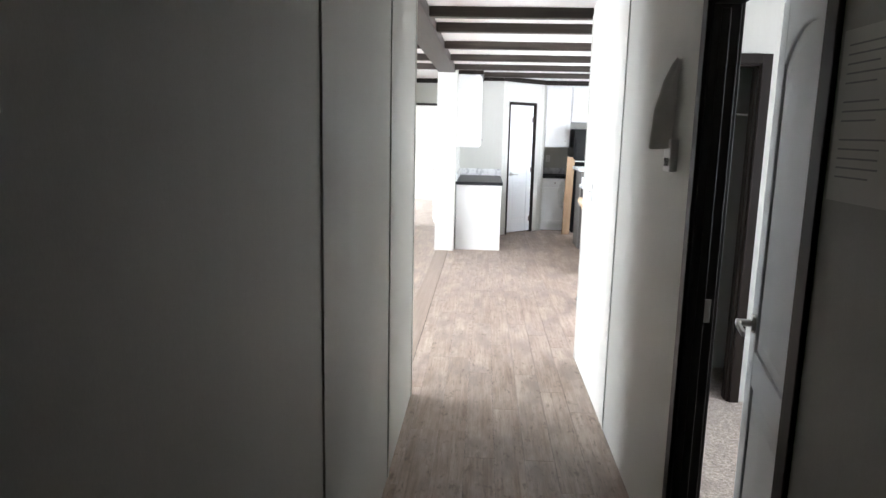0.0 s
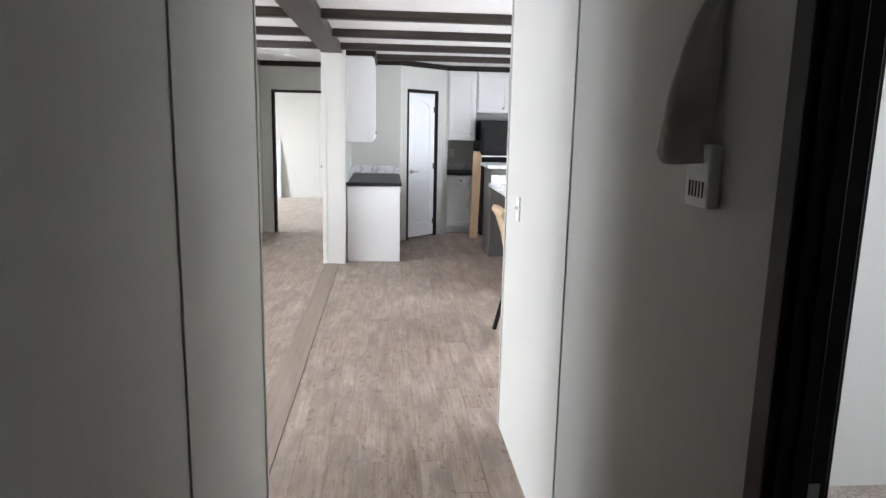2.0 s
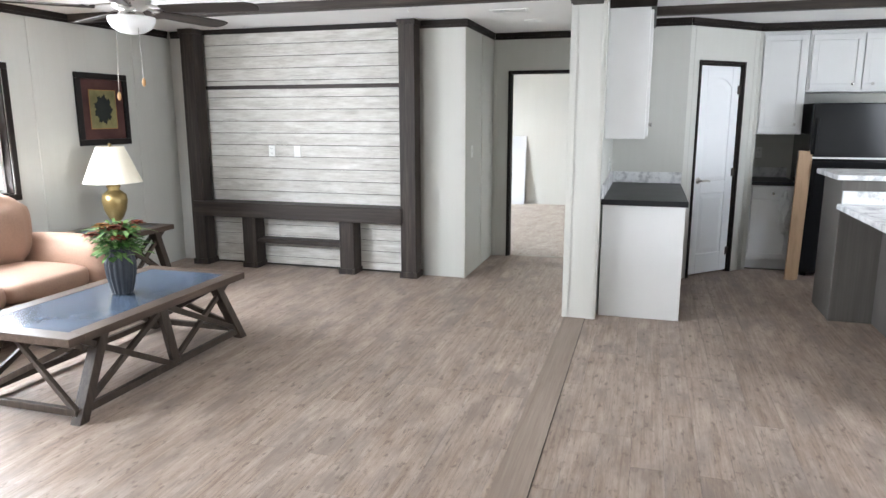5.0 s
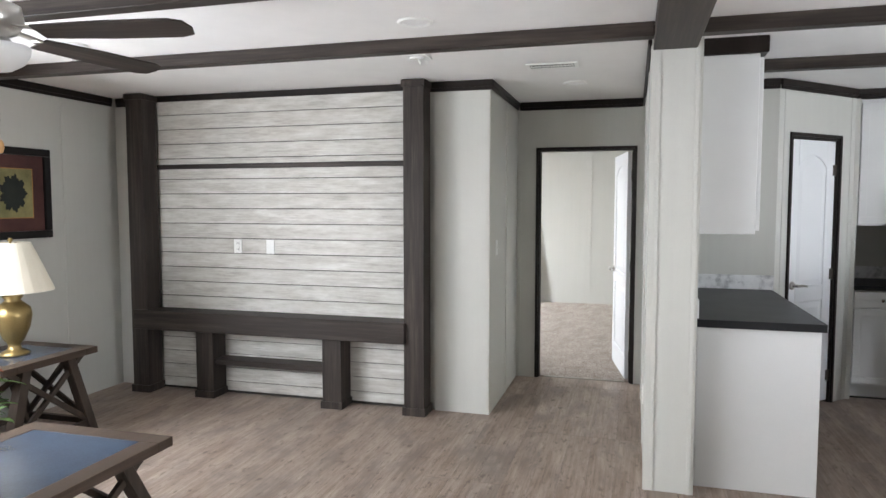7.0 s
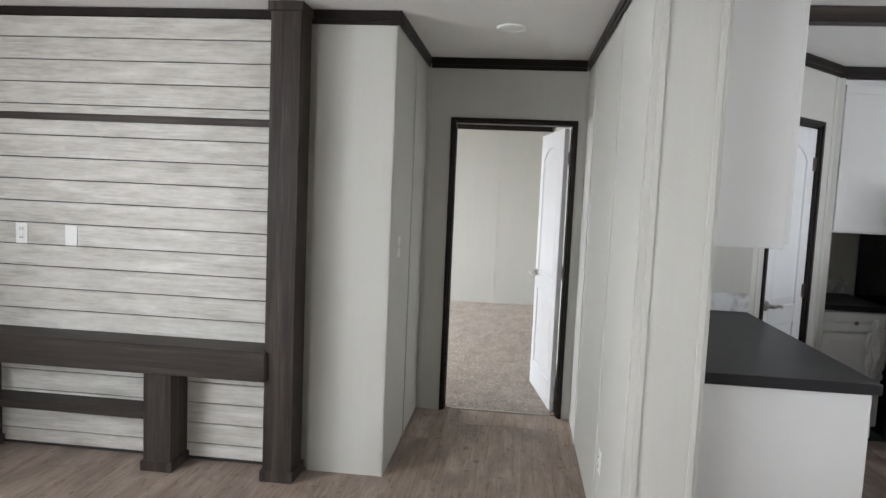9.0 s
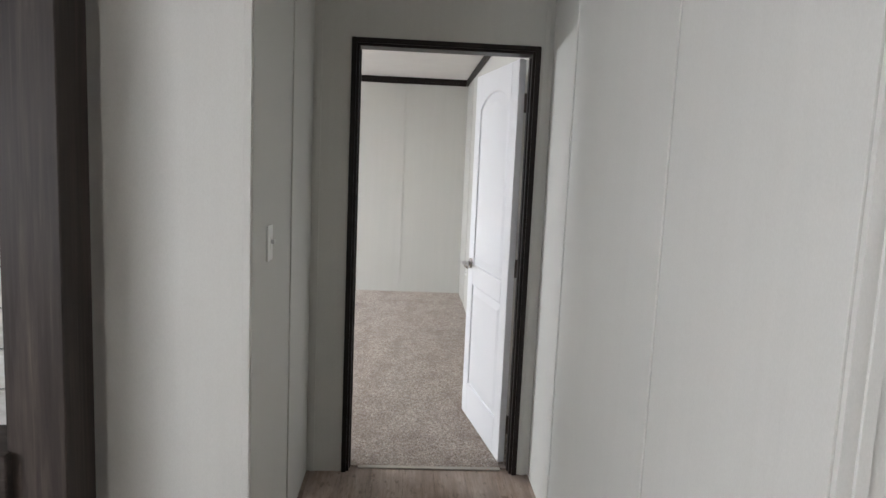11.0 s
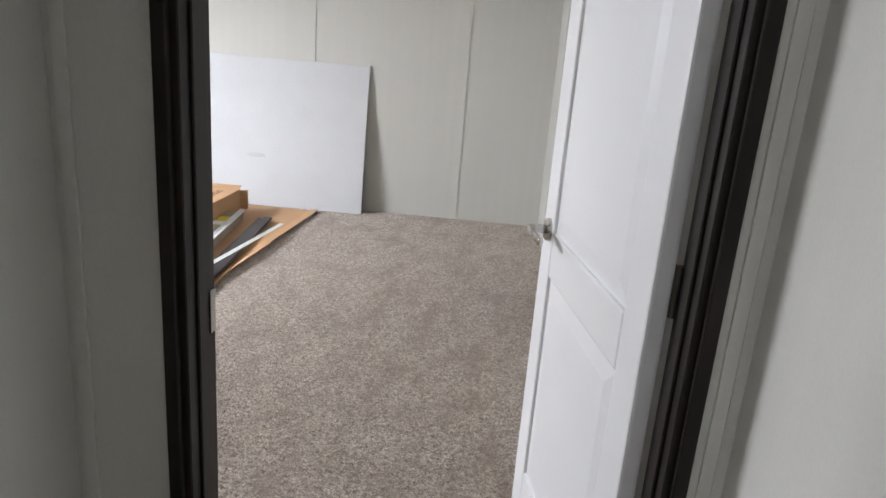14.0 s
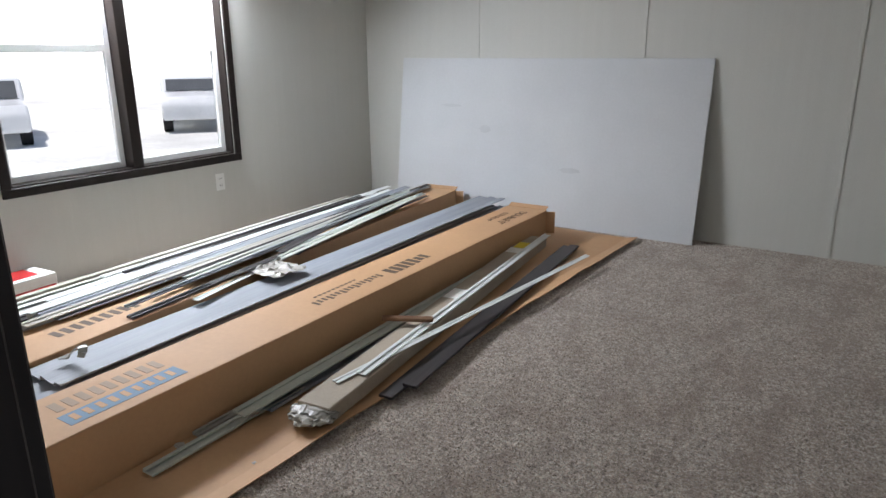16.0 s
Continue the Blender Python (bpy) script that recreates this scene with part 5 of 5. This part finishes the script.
wrap = thing("plastic_wrap", (-3.02, 9.35, 0.225), "torn scrap of clear plastic wrap on the heap", "plastic wrap")
bm = bmesh.new()
bmesh.ops.create_grid(bm, x_segments=14, y_segments=14, size=0.11)
for v in bm.verts:
    v.co += noise.noise_vector(v.co * 22) * 0.03
    v.co.z = abs(v.co.z) + 0.004
bmesh.ops.solidify(bm, geom=bm.faces[:], thickness=0.001)
finish(bm, "film", FOIL, wrap)

# Strips on the flattened cardboard
thin = thing("slim_carton", (-2.10, 8.64, 0.024), "slim beige carton of trim with a torn wrapped end", "carton", "", 7.4)
boxes("body", plain("dusty_beige_carton", (0.40, 0.335, 0.26), 0.6, 0, 0.12), [(-0.07, 0.07, 0.0, 2.45, 0, 0.065)], thin, 0.004)
boxes("label", YELLOW, [(-0.05, 0.05, 2.14, 2.27, 0.0655, 0.0665)], thin)
for p, q in ((2.03, 2.135), (1.16, 1.30)):
    boxes("label_white", PAPER, [(-0.06, 0.055, p, q, 0.0655, 0.0665)], thin)
bm = bmesh.new()
bmesh.ops.create_icosphere(bm, subdivisions=4, radius=1.0)
for v in bm.verts:
    n = noise.noise_vector(v.co * 3.3) * 0.45 + noise.noise_vector(v.co * 8) * 0.2
    v.co = Vector((v.co.x * 0.085, v.co.y * 0.08, v.co.z * 0.028 + 0.034)) + Vector((n.x * 0.04, n.y * 0.05, n.z * 0.02))
tagged(finish(bm, "torn_wrap", FOIL, thin), "crumpled clear wrap at the torn end")
channel("trim_strip", (-2.31, 8.13, 0.026), (-2.325, 8.80, 0.026), 0.05, 0.012, TRIMG, "sage vinyl trim strip on the cardboard")
channel("trim_strip", (-2.285, 8.47, 0.075), (-2.40, 10.5, 0.05), 0.07, 0.008, TRIMG, "sage vinyl trim strip leaning on a slim carton")
channel("trim_strip", (-2.10, 8.9, 0.094), (-2.36, 11.12, 0.094), 0.045, 0.008, TRIMW, "pale vinyl trim strip on the slim carton")
channel("trim_strip", (-2.14, 8.80, 0.094), (-1.97, 10.85, 0.085), 0.03, 0.005, TRIMW, "thin pale strip lying across the pile")
channel("trim_strip", (-2.37, 8.35, 0.026), (-2.40, 10.2, 0.026), 0.03, 0.012, TRIMB, "beige strip beside the carton")
channel("trim_strip", (-2.30, 8.60, 0.026), (-2.395, 10.9, 0.026), 0.06, 0.018, SIDING, "grey vinyl trim strip beside the carton")
for dx, dy, z in ((0.0, 0.0, 0.026), (0.038, 0.10, 0.038)):
    pl = thing("charcoal_board", (-1.985 + dx, 8.90 + dy, z), "charcoal wood-grain trim board on the cardboard", "board", "charcoal boards", 6.0 + 0.6 * dx)
    boxes("board", TRIMD, [(-0.031, 0.031, 0, 2.25 - dy, 0, 0.012)], pl, 0.002)
sl = thing("wood_sliver", (-2.24, 9.40, 0.112), "short broken sliver of brown wood on the pile", "wood scrap", "", -62)
bm = bmesh.new()
prism(bm, [(-0.02, 0), (0.02, 0), (0.012, 0.012), (-0.016, 0.016)], -0.12, 0.11)
finish(bm, "sliver", plain("brown_wood_scrap", (0.20, 0.10, 0.05), 0.6, 0, 0.2), sl, 0.002)
for x, y, s in ((-2.36, 8.28, 0.016), (-2.02, 9.25, 0.008), (-2.15, 9.75, 0.007), (-2.08, 8.35, 0.007)):
    sc = thing("cardboard_crumb", (x, y, 0.024), "small torn scrap on the cardboard", "scrap", "torn scraps")
    bm = bmesh.new()
    bmesh.ops.create_icosphere(bm, subdivisions=2, radius=s)
    for v in bm.verts:
        v.co += noise.noise_vector(v.co * 90) * s * 0.6
        v.co.z = v.co.z * 0.5 + s * 0.5
    finish(bm, "scrap", TRIMB, sc)
rb = thing("small_carton", (-4.31, 8.74, 0.008), "small white carton with a red print under the window", "carton", "", 4)
boxes("body", PAPER, [(-0.10, 0.10, -0.13, 0.13, 0, 0.13)], rb, 0.004)
boxes("print", RED, [(-0.095, 0.06, -0.10, 0.06, 0.1301, 0.1312), (0.10, 0.1012, -0.12, 0.12, 0.03, 0.07)], rb)

# ---- outdoors ----
ground = boxes("ground", GROUND, [(-600, 600, -600, 600, -0.95, -0.8)])
tagged(ground, "pale sunlit gravel yard", "ground", kind="structure")


def parked_car(at, turn, paint, label, tall):
    ob = thing("parked_car", at, label, "car", "parked vehicles", turn)
    bm = bmesh.new()
    prism(bm, [(-2.2, 0.35), (2.2, 0.35), (2.25, 0.75), (2.1, 0.95), (1.1, 1.02), (0.6, tall), (-1.5, tall), (-2.1, 1.05), (-2.25, 0.8)], -0.85, 0.85)
    finish(bm, "body", paint, ob, 0.08, 3, True)
    bm = bmesh.new()
    for y in (-0.858, 0.848):
        prism(bm, [(-1.9, 1.05), (0.95, 1.05), (0.55, tall - 0.1), (-1.45, tall - 0.1)], y, y + 0.01)
    prism(bm, [(1.08, 1.06), (1.12, 1.06), (0.68, tall - 0.06), (0.64, tall - 0.06)], -0.72, 0.72)
    finish(bm, "window", CARGLASS, ob)
    for x in (-1.4, 1.4):
        for y in (-0.75, 0.75):
            bm = bmesh.new()
            rod(bm, (x, y - 0.12, 0.34), (x, y + 0.12, 0.34), 0.34, None, 24)
            finish(bm, "wheel", TYRE, ob, 0.02)
    return ob


parked_car((-17.6, 19.9, -0.8), -36, CARPAINT, "white parked car in the sunny yard", 1.4)
parked_car((-19.0, 14.9, -0.8), -23, CARPAINT, "white parked van in the sunny yard", 1.5)

# Emissive sheet added behind the yard so the bedroom window view burns out white.
glow = Nodes("glowing_backdrop", 1.0)
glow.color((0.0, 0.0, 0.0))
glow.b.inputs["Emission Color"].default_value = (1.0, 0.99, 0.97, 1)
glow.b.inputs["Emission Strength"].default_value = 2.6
glow_sheet = boxes("backdrop", glow.mat, [(-60.2, -60.0, -60, 80, -0.8, 26)])
tagged(glow_sheet, "glowing white sheet added beyond the yard to whiten the window view", "backdrop", kind="structure")

# ---- floor planks ----
bm = bmesh.new()
box(bm, 0.0004, 0.1496, 0.0004, 1.2196, -0.008, 0.0)
plank_mesh = finish(bm, "plank", FLOOR, None, 0.0008)
floor = tagged(boxes("floor", SEAM, [(LX, RX, -5.6, BD + 0.05, -0.065, -0.009)]), "grey brown wood-look vinyl plank floor", "floor", kind="structure")
plank_mesh.parent = floor
base_mesh = plank_mesh.data
rest = bmesh.new()
rnd = random.Random(3)
near = 0
columns = int((RX - LX) / 0.15) + 1
first_used = False
for c in range(columns):
    x = LX + 0.15 * c
    y = -5.6 - rnd.choice((0.0, 0.3, 0.6, 0.9))
    while y < BD + 0.03:
        inside = (-1.35 < x < 1.2 and 0.0 < y < 6.0) or (HL - 0.15 < x < HR and -4.6 < y <= 0.0) or (BL - 0.2 < x < BR and 5.5 < y)
        hidden = y + 1.22 < -0.3 and not (HL - 0.2 < x < HR)
        if hidden or (y > 6.1 and x < BL - 0.2) or (y > 6.7 and BR + 0.05 < x < 0.3):
            y += 1.22
            continue
        full = y >= -5.6 and y + 1.22 <= BD + 0.045 and x + 0.15 <= RX
        if inside and full and near < 300:
            if first_used:
                o = new("plank", base_mesh)
                o.parent = floor
            else:
                o, first_used = plank_mesh, True
            o.location = (x, y, 0)
            near += 1
        else:
            y1 = min(y + 1.22, BD + 0.05)
            box(rest, x + 0.0004, min(x + 0.1496, RX), max(y, -5.6), y1 - 0.0008, -0.008, 0.0)
        y += 1.22
other = finish(rest, "planks", FLOOR, floor)
tagged(other, kind="stuff")
seam_strip = boxes("floor_seam_strip", wood("seam_board", (0.16, 0.12, 0.095), (0.28, 0.222, 0.182), (0.40, 0.325, 0.27), "y", 0.5), [(-0.05, 0.112, -0.2, 4.92, -0.001, 0.004)], None, 0.0015)
boxes("groove", SEAM, [(0.112, 0.1155, -0.2, 4.92, -0.001, 0.0006)], seam_strip)
tagged(seam_strip, "flat grey brown strip over the joint of the floor halves", "floor seam", kind="structure")
threshold = boxes("threshold", TRIMB, [(-0.905, -0.195, BD + 0.03, BD + 0.06, -0.001, 0.008)], None, 0.003)
tagged(threshold, "thin pale carpet threshold strip", "threshold", kind="structure")
